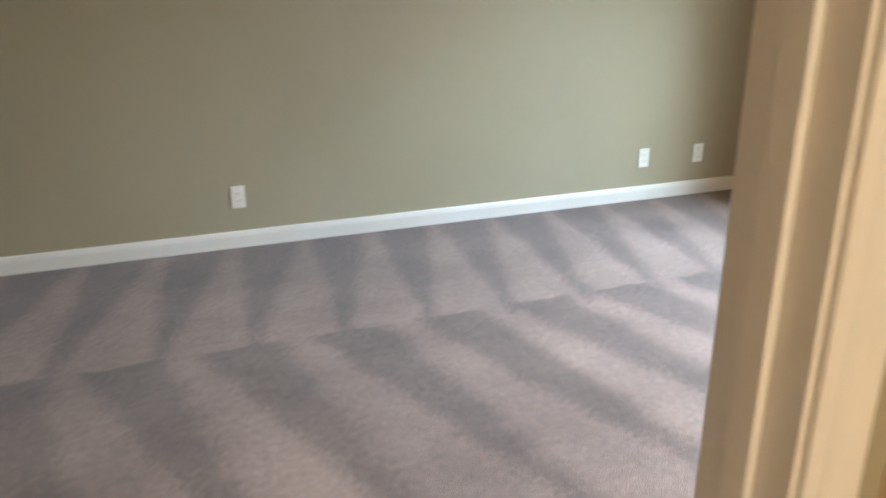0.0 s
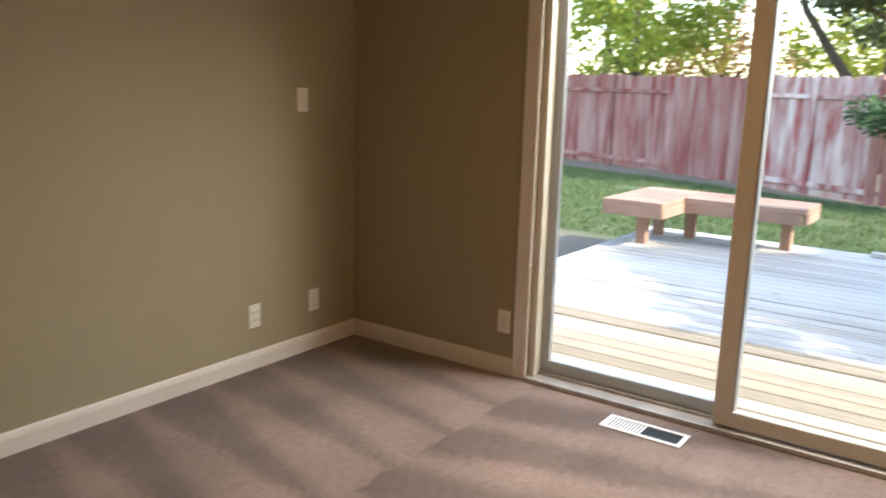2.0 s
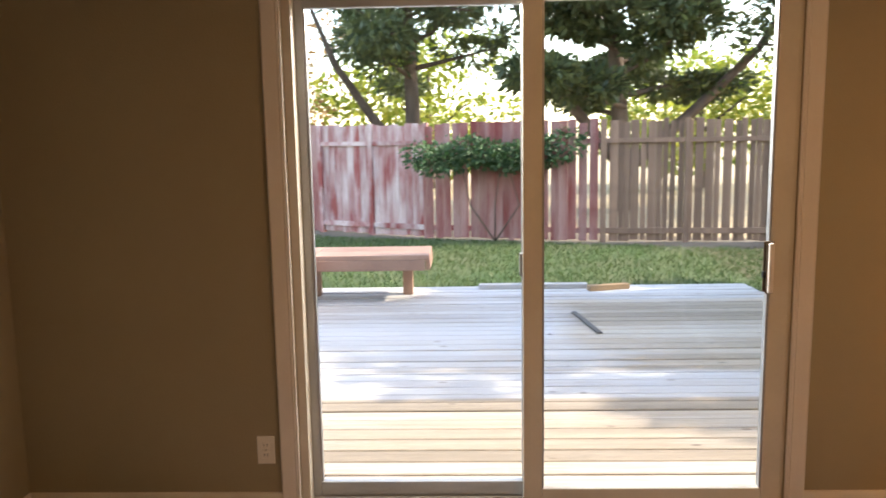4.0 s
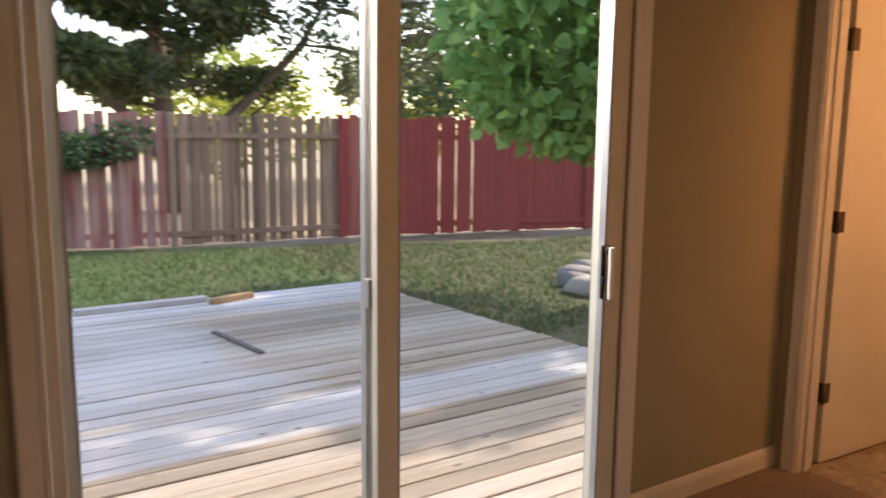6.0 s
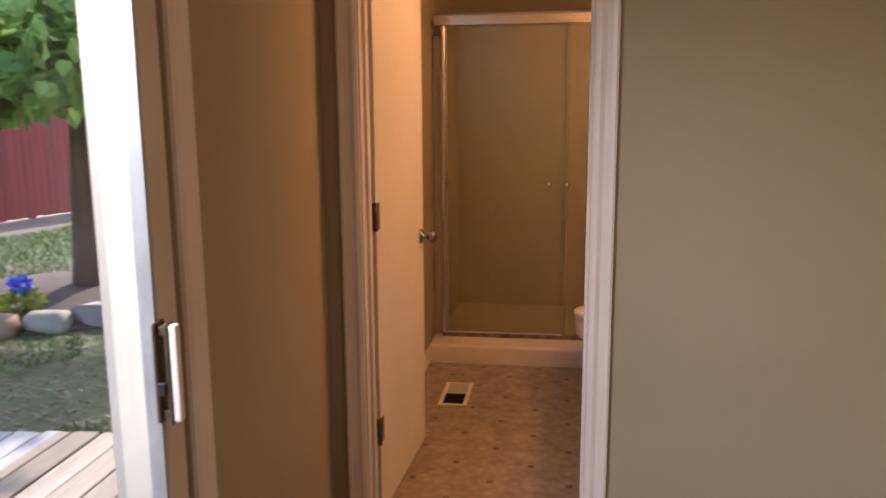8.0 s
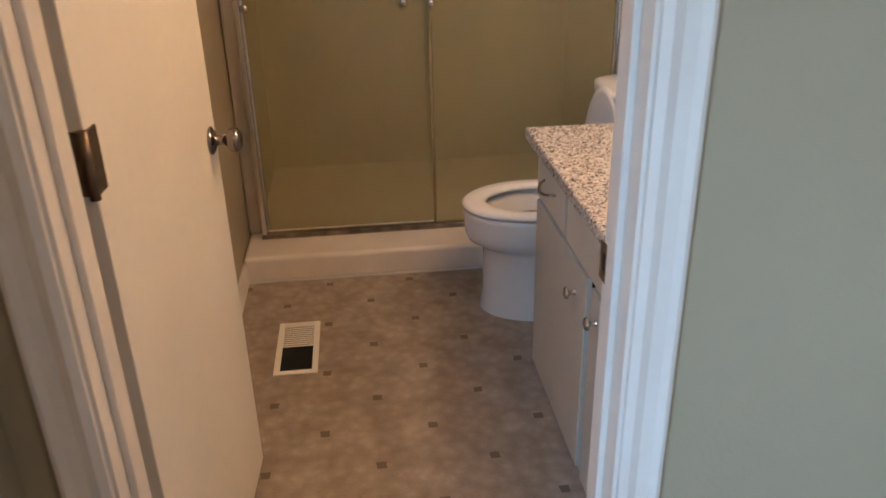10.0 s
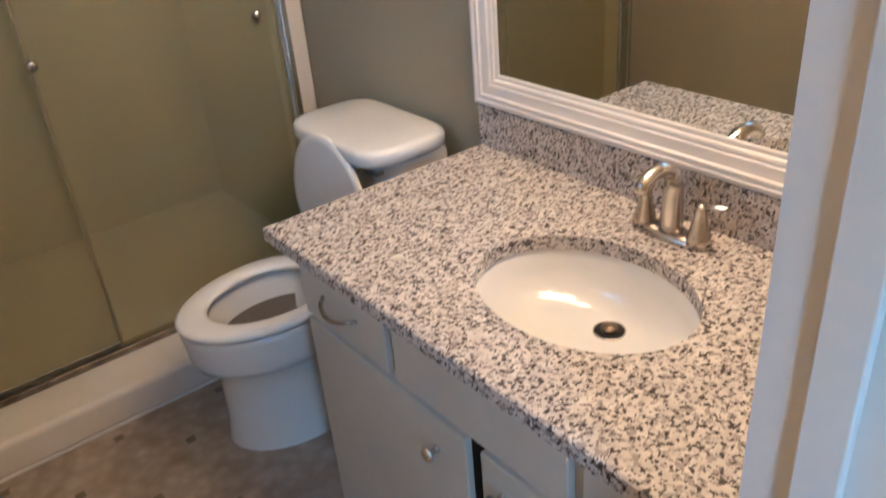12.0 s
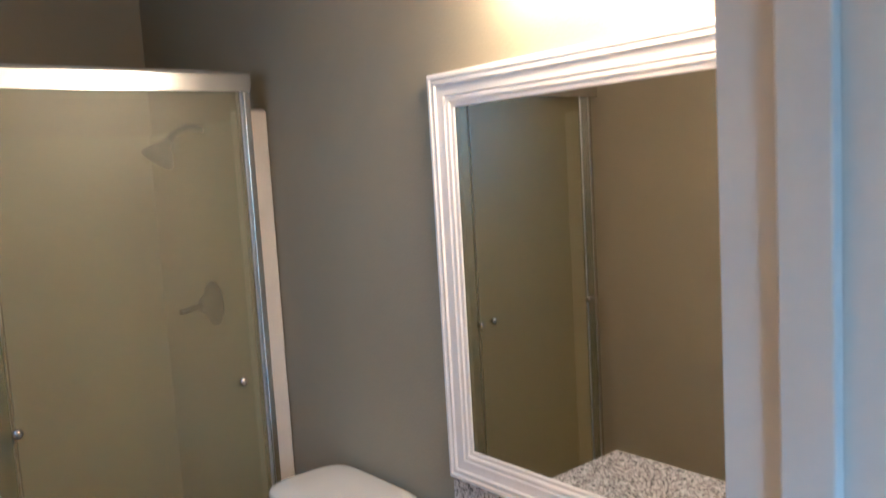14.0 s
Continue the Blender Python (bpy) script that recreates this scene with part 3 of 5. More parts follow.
# ---------------------------------------------------------------- bathroom vinyl: embossed octagons with dark dots
def vinyl_mat():
    m = mat("sheet_vinyl", (0.44, 0.365, 0.285), (0.26, 0.205, 0.155), 9, 0.40, bump=0.2, bscale=60, fine=0.15, contrast=0.7)
    n, l = m.node_tree.nodes, m.node_tree.links
    p = n["Principled BSDF"]
    tc, sep = n.new("ShaderNodeTexCoord"), n.new("ShaderNodeSeparateXYZ")
    l.new(tc.outputs["Object"], sep.inputs[0])
    M = lambda op, a, b=None, c=None: math_node(n, l, op, a, b, c)
    D = 0.1545
    u = M("DIVIDE", M("SUBTRACT", sep.outputs[0], 3.402), D)
    v = M("DIVIDE", M("SUBTRACT", sep.outputs[1], 0.092), D)
    # turned lattice: whole numbers of both a and b mark a dot
    a, b = M("MULTIPLY", M("ADD", u, v), 0.5), M("MULTIPLY", M("SUBTRACT", u, v), 0.5)
    fa, fb = M("SUBTRACT", M("FRACT", M("ADD", a, 100.5)), 0.5), M("SUBTRACT", M("FRACT", M("ADD", b, 100.5)), 0.5)
    nz = n.new("ShaderNodeTexNoise")
    nz.inputs["Scale"].default_value = 70
    l.new(tc.outputs["Object"], nz.inputs["Vector"])
    r = M("ADD", M("ADD", M("ABSOLUTE", fa), M("ABSOLUTE", fb)), M("MULTIPLY", M("SUBTRACT", nz.outputs[0], 0.5), 0.05))
    dot = M("LESS_THAN", r, 0.085)
    col = p.inputs["Base Color"].links[0].from_socket
    vo, vr, hv = n.new("ShaderNodeTexVoronoi"), n.new("ShaderNodeMapRange"), n.new("ShaderNodeHueSaturation")
    vo.feature = "SMOOTH_F1"
    vo.inputs["Scale"].default_value = 32
    vr.inputs[2].default_value, vr.inputs[3].default_value, vr.inputs[4].default_value = 0.7, 1.14, 0.78
    l.new(tc.outputs["Object"], vo.inputs["Vector"])
    l.new(vo.outputs["Distance"], vr.inputs[0])
    l.new(vr.outputs[0], hv.inputs["Value"])
    l.new(col, hv.inputs["Color"])
    col = hv.outputs[0]
    for fac, c in ((M("MULTIPLY", dot, 0.8), (0.10, 0.075, 0.055)),):
        mx = n.new("ShaderNodeMix")
        mx.data_type = "RGBA"
        mx.inputs[7].default_value = (*c, 1)
        l.new(fac, mx.inputs[0])
        l.new(col, mx.inputs[6])
        col = mx.outputs[2]
    l.new(col, p.inputs["Base Color"])
    return m


bpy.data.objects["floor_bath"].data.materials[0] = vinyl_mat()

# ---------------------------------------------------------------- vanity
CT, CX, CY0 = 0.763, 2.918, -0.118
cab = thing("vanity_cabinet", (2.6, 0.42, 0), "cream painted vanity cabinet with flat doors and drawers", "vanity cabinet")
FX = 2.885
CB = CT - 0.032
bm = bmesh.new()
add_box(bm, XM + 0.003, FX, CY0 + 0.100, YB - 0.003, 0.0, CB - 0.16, 0.002, 1)
for x0, x1, y0, y1 in ((FX - 0.018, FX, CY0 + 0.100, YB - 0.003), (XM + 0.003, XM + 0.021, CY0 + 0.100, YB - 0.003), (XM + 0.021, FX - 0.018, CY0 + 0.100, CY0 + 0.118), (XM + 0.021, FX - 0.018, YB - 0.021, YB - 0.003)):
    add_box(bm, x0, x1, y0, y1, CB - 0.16, CB)
part("body", bm, CABINET, cab)
SHADE = mat("cabinet_gap_shade", (0.012, 0.010, 0.008), None, 10, 0.9, spec=0.1)


def front(name, y0, y1, z0, z1):
    p = part(name, box_bm(FX + 0.001, FX + 0.018, y0, y1, z0, z1, 0.003), CABINET, cab)
    return p


def pull(p, y0, y1, z):
    yc, pts = (y0 + y1) / 2, []
    for k in range(9):
        a = k / 8
        pts.append((FX + 0.016 + 0.030 * math.sin(math.pi * a) ** 0.6, y0 + (y1 - y0) * a, z + 0.008 - 0.012 * math.sin(math.pi * a)))
    sub("handle", add_tube(bmesh.new(), pts, 0.0048, 8, squash=0.7), CHROME, p, "brushed nickel bow handle")


def knob(p, y, z):
    m = Matrix.Translation((FX + 0.017, y, z)) @ Matrix.Rotation(radians(90), 4, "Y")
    sub("knob", add_lathe(bmesh.new(), m, [(0.009, 0), (0.0075, 0.003), (0.0055, 0.012), (0.008, 0.018), (0.0155, 0.021), (0.0165, 0.025), (0.013, 0.029), (0.003, 0.031)], 16), CHROME, p, "brushed nickel round knob")


d1 = front("drawer", CY0 + 0.112, 0.296, 0.598, CB - 0.010)
pull(d1, 0.078, 0.205, 0.663)
front("drawer", 0.320, 0.750, 0.598, CB - 0.010)
d3 = front("drawer", 0.778, YB - 0.02, 0.598, CB - 0.010)
pull(d3, 0.845, 0.965, 0.663)
b1 = front("cabinet_door", CY0 + 0.112, 0.514, 0.035, 0.583)
knob(b1, 0.430, 0.505)
b2 = front("cabinet_door", 0.553, YB - 0.02, 0.035, 0.583)
knob(b2, 0.606, 0.520)
# near-black strip paints the shadow line where the two doors meet
part("centre_gap_shade", box_bm(FX + 0.0005, FX + 0.004, 0.5145, 0.5525, 0.036, 0.582), SHADE, cab, "black strip painted as shade between the doors")

counter = thing("countertop", (2.6, 0.42, CB), "speckled white and black granite countertop", "countertop")
SX, SY, SA, SB = 2.626, 0.521, 0.165, 0.215
# top slab with an oval cut-out
bm = bmesh.new()
N = 64
outer = []
rect = (XM + 0.001, CX, CY0, YB - 0.001)
for k in range(N):
    a = 2 * math.pi * k / N
    dx, dy = math.cos(a), math.sin(a)
    sx = ((rect[1] - SX) if dx > 0 else (SX - rect[0])) / max(1e-6, abs(dx))
    sy = ((rect[3] - SY) if dy > 0 else (SY - rect[2])) / max(1e-6, abs(dy))
    s = min(sx, sy)
    outer.append((SX + dx * s, SY + dy * s))
for cx_, cy_ in ((rect[0], rect[2]), (rect[0], rect[3]), (rect[1], rect[2]), (rect[1], rect[3])):
    k = min(range(N), key=lambda j: (outer[j][0] - cx_) ** 2 + (outer[j][1] - cy_) ** 2)
    outer[k] = (cx_, cy_)
inner = [(SX + SA * math.cos(2 * math.pi * k / N), SY + SB * math.sin(2 * math.pi * k / N)) for k in range(N)]
loops = [[bm.verts.new((x, y, z)) for x, y in ring] for ring, z in ((outer, CB), (outer, CT - 0.004), ([(x - 0.004 * (x > CX - 0.001), y + 0.004 * (y < CY0 + 0.001)) for x, y in outer], CT), (inner, CT), (inner, CB))]
for la, lb in zip(loops, loops[1:] + loops[:1]):
    for k in range(N):
        bm.faces.new((la[k], la[(k + 1) % N], lb[(k + 1) % N], lb[k]))
part("slab", bm, GRANITE, counter)
part("backsplash", box_bm(XM + 0.001, XM + 0.021, CY0, YB - 0.001, CT, CT + 0.105, 0.002), GRANITE, counter)
basin = thing("sink", (SX, SY, CT - 0.15), "white oval undermount porcelain sink", "sink")
bm = bmesh.new()
prof = [(1.03, CB), (1.025, CB - 0.006), (1.0, CB - 0.010), (0.95, CB - 0.036), (0.84, CB - 0.064), (0.66, CB - 0.084), (0.40, CB - 0.096), (0.14, CB - 0.100)]
rings = []
for f, z in prof:
    sh = (1 - f) * -0.085
    rings.append([bm.verts.new((SX + sh + SA * f * math.cos(2 * math.pi * k / 48), SY + SB * f * math.sin(2 * math.pi * k / 48), z)) for k in range(48)])
for ra, rb in zip(rings, rings[1:]):
    for k in range(48):
        bm.faces.new((ra[k], ra[(k + 1) % 48], rb[(k + 1) % 48], rb[k])).smooth = True
bm.faces.new(rings[-1])
part("bowl", bm, PORC, basin)
m = Matrix.Translation((SX - 0.075, SY, CB - 0.0985))
part("drain", add_lathe(bmesh.new(), m, [(0.031, -0.002), (0.031, 0.0015), (0.0295, 0.0025), (0.028, 0.0015), (0.0275, -0.002)], 24, close=False), CHROME, basin, "nickel drain ring")
part("drain_hole", add_lathe(bmesh.new(), m, [(0.0280, 0.0010), (0.001, 0.0012)], 24), DARK, basin, "dark drain opening")
part("stopper", add_lathe(bmesh.new(), m, [(0.0150, 0.001), (0.0165, 0.008), (0.015, 0.011), (0.001, 0.013)], 20), BRONZE, basin, "nickel pop-up stopper")

FQ = 2.375
fauc = thing("faucet", (2.385, 0.515, CT), "brushed nickel two-handle arched faucet", "faucet")
bm = add_lathe(bmesh.new(), Matrix.Translation((FQ, 0.515, CT)), [(0.030, 0), (0.030, 0.006), (0.026, 0.012), (0.004, 0.014)], 24, 0.95, 3.0)
part("base_plate", bm, CHROME, fauc)
pts, rad = [], []
for k in range(15):
    a = k / 14
    if a < 0.35:
        pts.append((FQ, 0.515, CT + 0.010 + 0.095 * a / 0.35))
    else:
        g = (a - 0.35) / 0.65 * math.pi * 0.86
        pts.append((FQ + 0.052 * (1 - math.cos(g)), 0.515, CT + 0.105 + 0.045 * math.sin(g)))
    rad.append(0.023 - 0.009 * min(1, a * 1.4))
part("spout", add_tube(bmesh.new(), pts, rad, 14), CHROME, fauc)
for s in (-1, 1):
    y = 0.515 + s * 0.062
    m = Matrix.Translation((FQ, y, CT + 0.008))
    part("handle_base", add_lathe(bmesh.new(), m, [(0.025, 0), (0.022, 0.012), (0.014, 0.045), (0.011, 0.065), (0.012, 0.072), (0.009, 0.078), (0.002, 0.080)], 20), CHROME, fauc)
    part("lever", add_tube(bmesh.new(), [(FQ - 0.005, y - s * 0.012, CT + 0.084), (FQ, y + s * 0.02, CT + 0.088), (FQ + 0.005, y + s * 0.056, CT + 0.097)], [0.008, 0.0075, 0.006], 10, squash=0.6), CHROME, fauc)

# mirror with a stepped white frame
mir = thing("mirror", (XM, 0.42, CT + 0.106), "wall mirror in a stepped white moulded frame", "mirror")
MY0, MY1, MZ0, MZ1 = -0.131, YB - 0.05, CT + 0.106, 1.857
PF = [(0, 0), (0, 0.018), (0.004, 0.023), (0.012, 0.024), (0.016, 0.019), (0.020, 0.022), (0.026, 0.022), (0.029, 0.017), (0.040, 0.016), (0.052, 0.016), (0.055, 0.012), (0.060, 0.014), (0.066, 0.013), (0.069, 0.009), (0.078, 0.009), (0.082, 0.005), (0.086, 0.0)]
MF = mat("mirror_frame_paint", (0.80, 0.76, 0.72), (0.76, 0.72, 0.67), 5, 0.35, fine=0.02)
bm = add_sweep(bmesh.new(), PF, [(XM, MY0, MZ0), (XM, MY0, MZ1), (XM, MY1, MZ1), (XM, MY1, MZ0)], Vector((1, 0, 0)), closed=True)
part("frame", bm, MF, mir)
part("glass", box_bm(XM + 0.002, XM + 0.006, MY0 + 0.08, MY1 - 0.08, MZ0 + 0.08, MZ1 - 0.08), MIRROR, mir, "silvered mirror glass")

bar = thing("vanity_light", (XM, 0.50, 2.00), "lit brushed nickel vanity light bar with frosted globes", "vanity light")
part("back_plate", box_bm(XM + 0.001, XM + 0.028, 0.13, 0.90, 2.010, 2.120, 0.008), CHROME, bar)
for y in (0.22, 0.42, 0.62, 0.82):
    m = Matrix.Translation((XM + 0.028, y, 2.06)) @ Matrix.Rotation(radians(90), 4, "Y")
    part("socket", add_lathe(bmesh.new(), m, [(0.022, 0), (0.022, 0.02), (0.016, 0.026), (0.002, 0.027)], 16), CHROME, bar)
    bm = bmesh.new()
    bmesh.ops.create_uvsphere(bm, u_segments=20, v_segments=12, radius=0.055, matrix=Matrix.Translation((XM + 0.105, y, 2.06)))
    part("globe", bm, BULB, bar, "glowing frosted globe", smooth=True)

# ---------------------------------------------------------------- toilet
toilet = thing("toilet", (2.62, -0.432, 0), "white two-piece toilet with its lid up", "toilet")
TY = -0.432
bm = add_box(bmesh.new(), XM + 0.025, XM + 0.215, TY - 0.20, TY + 0.20, 0.38, 0.742, 0.03, 4)
for v in bm.verts:
    if v.co.z < 0.5:
        v.co.y = TY + (v.co.y - TY) * 0.90
part("tank", bm, PORC, toilet, smooth=True)
bm = bmesh.new()
lid_out = []
for k in range(40):
    a = 2 * math.pi * k / 40
    cx_, sy_ = math.cos(a), math.sin(a)
    x = XM + 0.148 + 0.128 * math.copysign(abs(cx_) ** 0.55, cx_) * (1.0 if cx_ < 0 else 1 + 0.16 * (1 - abs(sy_) ** 3))
    y = TY + 0.222 * math.copysign(abs(sy_) ** 0.32, sy_)
    lid_out.append((x, y))
lid_rings = []
for f, z in ((0.965, 0.738), (1.0, 0.746), (1.0, 0.770), (0.975, 0.780), (0.90, 0.784), (0.4, 0.786)):
    lid_rings.append([bm.verts.new((XM + 0.15 + (x - XM - 0.15) * f, TY + (y - TY) * f, z)) for x, y in lid_out])
for ra, rb in zip(lid_rings, lid_rings[1:]):
    for k in range(40):
        bm.faces.new((ra[k], ra[(k + 1) % 40], rb[(k + 1) % 40], rb[k])).smooth = True
bm.faces.new(list(reversed(lid_rings[0])))
bm.faces.new(lid_rings[-1])
part("tank_lid", bm, PORC, toilet)
part("flush_lever", add_tube(bmesh.new(), [(XM + 0.214, TY + 0.15, 0.70), (XM + 0.235, TY + 0.15, 0.70), (XM + 0.238, TY + 0.07, 0.69)], 0.006, 8), CHROME, toilet, "chrome flush lever")


def oval(f, t):
    """Elongated bowl outline: long front, blunt back."""
    x = math.cos(t)
    return (f * (0.265 if x > 0 else 0.205) * x, f * 0.182 * math.sin(t))


BXC = 2.80
bm = bmesh.new()
rings = []
for fx, z, off in ((0.83, 0.0, -0.014), (0.815, 0.025, -0.014), (0.785, 0.09, -0.014), (0.78, 0.20, -0.014), (0.785, 0.245, -0.012), (0.83, 0.262, -0.008), (0.93, 0.278, 0.0), (0.965, 0.30, 0.0), (0.975, 0.33, 0.0), (0.99, 0.37, 0.0), (0.99, 0.388, 0.0), (0.97, 0.393, 0.0), (0.80, 0.390, 0.0), (0.74, 0.35, 0.0), (0.64, 0.26, 0.0), (0.46, 0.18, 0.0), (0.20, 0.15, 0.0)):
    rings.append([bm.verts.new((BXC + off + oval(fx, 2 * math.pi * k / 40)[0], TY + oval(fx, 2 * math.pi * k / 40)[1], z)) for k in range(40)])
for ra, rb in zip(rings, rings[1:]):
    for k in range(40):
        bm.faces.new((ra[k], ra[(k + 1) % 40], rb[(k + 1) % 40], rb[k])).smooth = True
bm.faces.new(rings[-1])
add_box(bm, XM + 0.05, BXC - 0.12, TY - 0.10, TY + 0.10, 0.0, 0.385, 0.03, 3)
part("bowl", bm, PORC, toilet)
# lining and water are coloured dark to paint the shade under the rim
part("shade_lining", add_lathe(bmesh.new(), Matrix.Translation((BXC, TY, 0.236)), [(0.128, 0.080), (0.120, 0.04), (0.100, 0.002)], 32, 1.25, 0.92, close=False), mat("shaded_glaze", (0.22, 0.195, 0.165), (0.16, 0.14, 0.115), 6, 0.15, fine=0.05), toilet, "glaze darkened as shade inside the bowl")
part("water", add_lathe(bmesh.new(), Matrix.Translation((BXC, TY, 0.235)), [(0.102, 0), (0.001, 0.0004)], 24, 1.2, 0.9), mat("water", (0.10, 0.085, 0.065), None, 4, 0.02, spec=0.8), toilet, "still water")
bm = bmesh.new()
rings = []
for f, z in ((0.68, 0.396), (0.69, 0.408), (0.74, 0.416), (0.96, 0.416), (1.005, 0.408), (1.0, 0.394)):
    rings.append([bm.verts.new((BXC + oval(f, 2 * math.pi * k / 48)[0], TY + oval(f, 2 * math.pi * k / 48)[1], z)) for k in range(48)])
for ra, rb in zip(rings, rings[1:] + rings[:1]):
    for k in range(48):
        bm.faces.new((ra[k], ra[(k + 1) % 48], rb[(k + 1) % 48], rb[k])).smooth = True
part("seat", bm, PLASTIC, toilet, "white open plastic seat ring")
bm = bmesh.new()
tilt = Matrix.Translation((XM + 0.318, TY, 0.412)) @ Matrix.Rotation(radians(-93), 4, "Y")
rings = []
for f, h in ((0.90, 0.0), (0.99, 0.003), (1.0, 0.009), (0.985, 0.014), (0.90, 0.018), (0.3, 0.020)):
    rings.append([bm.verts.new(tilt @ Vector((0.165 + oval(f, 2 * math.pi * k / 48)[0] * 0.80, oval(f, 2 * math.pi * k / 48)[1] * 1.06, h))) for k in range(48)])
for ra, rb in zip(rings, rings[1:]):
    for k in range(48):
        bm.faces.new((ra[k], ra[(k + 1) % 48], rb[(k + 1) % 48], rb[k])).smooth = True
bm.faces.new(list(reversed(rings[0])))
bm.faces.new(rings[-1])
part("seat_lid", bm, PLASTIC, toilet, "raised white plastic lid")
for s in (-1, 1):
    part("seat_hinge", box_bm(XM + 0.235, XM + 0.285, TY + s * 0.07 - 0.02, TY + s * 0.07 + 0.02, 0.39, 0.425, 0.006), PLASTIC, toilet)

# ---------------------------------------------------------------- shower
pan = thing("shower_pan", (3.08, -1.2, 0), "cream cultured marble shower pan with raised curb", "shower pan")
bm = add_box(bmesh.new(), XM + 0.002, XE - 0.002, -1.08, -0.735, 0.0, 0.108, 0.018, 4)
part("curb", bm, MARBLE, pan)
part("pan_floor", box_bm(XM + 0.002, XE - 0.002, YBK + 0.002, -1.08, 0.0, 0.04), MARBLE, pan)
part("floor_bead", box_bm(XM + 0.002, XE - 0.002, -0.735, -0.726, 0.002, 0.010, 0.002), PORC, pan, "white caulk bead")
bm = bmesh.new()
add_box(bm, XM + 0.002, XM + 0.02, YBK + 0.02, -1.076, 0.04, 1.84)
add_box(bm, XE - 0.02, XE - 0.002, YBK + 0.02, -1.076, 0.04, 1.84)
add_box(bm, XM + 0.002, XE - 0.002, YBK + 0.002, YBK + 0.02, 0.04, 1.84)
setting("shower_surround", bm, mat("surround_panel", (0.42, 0.395, 0.265), (0.38, 0.355, 0.235), 2, 0.35, fine=0.03), "tan shower wall panels", "shower wall")
PIL = [(XM + 0.002, XM + 0.086), (XE - 0.058, XE - 0.002)]
for a, b in PIL:
    bm = bmesh.new()
    add_box(bm, a, b, -1.075, -0.975, 0.106, 1.858, 0.012, 3)
    tagged(part("shower_jamb", bm, MARBLE), "cream moulded shower jamb post", "shower jamb", kind="structure")
enc = thing("shower_door", (3.08, YSH, 0.105), "framed sliding shower doors of obscured glass", "shower door")
EX_A, EX_B = XM + 0.088, XE - 0.060
hdr = [(0, 0), (0.030, 0), (0.036, 0.012), (0.030, 0.022), (0.036, 0.034), (0.036, 0.050), (0.026, 0.062), (-0.026, 0.062), (-0.034, 0.050), (-0.034, 0)]
bm = add_sweep(bmesh.new(), hdr, [(EX_A - 0.004, YSH, 1.904), (EX_B + 0.04, YSH, 1.904)])
part("header_rail", bm, SILVER, enc, "polished aluminium header rail")
bm = bmesh.new()
add_box(bm, EX_A, EX_B, YSH - 0.035, YSH + 0.035, 0.105, 0.112)
add_box(bm, EX_A, EX_B, YSH + 0.026, YSH + 0.035, 0.112, 0.128, 0.002, 1)
add_box(bm, EX_A, EX_B, YSH - 0.004, YSH + 0.004, 0.112, 0.122)
part("bottom_track", bm, mat("tarnished_track", (0.30, 0.26, 0.19), (0.12, 0.10, 0.08), 18, 0.5, metal=0.7, fine=0.2), enc, "dark stained bottom track")
for a in (EX_A, EX_B - 0.022):
    part("wall_channel", box_bm(a, a + 0.022, YSH - 0.03, YSH + 0.032, 0.112, 1.904, 0.004), SILVER, enc, "aluminium wall channel")
XC = 3.115
# strip added in the glass's tone to hide the panel's dark refracting edge
EDGE_COVER = mat("edge_cover_olive", (0.20, 0.17, 0.09), None, 6, 0.4)
for x0, x1, dy, kx in ((EX_A + 0.024, XC + 0.004, 0.014, (EX_A + 0.100, XC - 0.005)), (XC - 0.016, EX_B - 0.024, -0.016, (EX_B - 0.035, XC + 0.095))):
    y = YSH + dy
    g = part("door_panel", box_bm(x0 + 0.004, x1 - 0.004, y - 0.003, y + 0.003, 0.128, 1.916), OBSCURE, enc, "obscured glass panel")
    g.visible_shadow = False
    bm = bmesh.new()
    xe = x0 if dy > 0 else x1 - 0.002
    add_box(bm, xe - 0.002, xe + 0.004, y - 0.0035, y + 0.0035, 0.125, 1.916)
    part("panel_edge", bm, ALU, enc, "thin grey edge strip")
    if dy > 0:
        part("edge_cover", box_bm(x1 - 0.0065, x1 - 0.0005, y - 0.004, y + 0.0045, 0.128, 1.916), EDGE_COVER, enc, "added glass-toned strip over the panel edge")
    for k in kx:
        m = Matrix.Translation((k, y + 0.003, 1.014)) @ Matrix.Rotation(radians(-90), 4, "X")
        part("pull_knob", add_lathe(bmesh.new(), m, [(0.010, 0), (0.009, 0.006), (0.013, 0.012), (0.015, 0.018), (0.011, 0.024), (0.002, 0.026)], 14), CHROME, enc, "small round pull knob")
sh = thing("shower_fixture", (XM, -1.45, 1.83), "dark shower head on a bent wall arm", "shower fixture")
part("arm", add_tube(bmesh.new(), [(XM + 0.02, -1.45, 1.825), (XM + 0.08, -1.45, 1.835), (XM + 0.13, -1.45, 1.81), (XM + 0.16, -1.45, 1.775)], 0.014, 10), BLACKM, sh)
part("head", add_lathe(bmesh.new(), Matrix.Translation((XM + 0.15, -1.45, 1.79)) @ Matrix.Rotation(radians(145), 4, "Y"), [(0.016, 0), (0.022, 0.02), (0.056, 0.065), (0.060, 0.085), (0.002, 0.087)], 20), BLACKM, sh)
sv = thing("shower_valve", (XM, -1.48, 1.18), "dark shower valve with a lever handle", "shower valve")
m = Matrix.Translation((XM + 0.02, -1.48, 1.18)) @ Matrix.Rotation(radians(90), 4, "Y")
part("escutcheon", add_lathe(bmesh.new(), m, [(0.085, 0), (0.085, 0.006), (0.05, 0.014), (0.03, 0.05), (0.002, 0.052)], 24), BLACKM, sv)
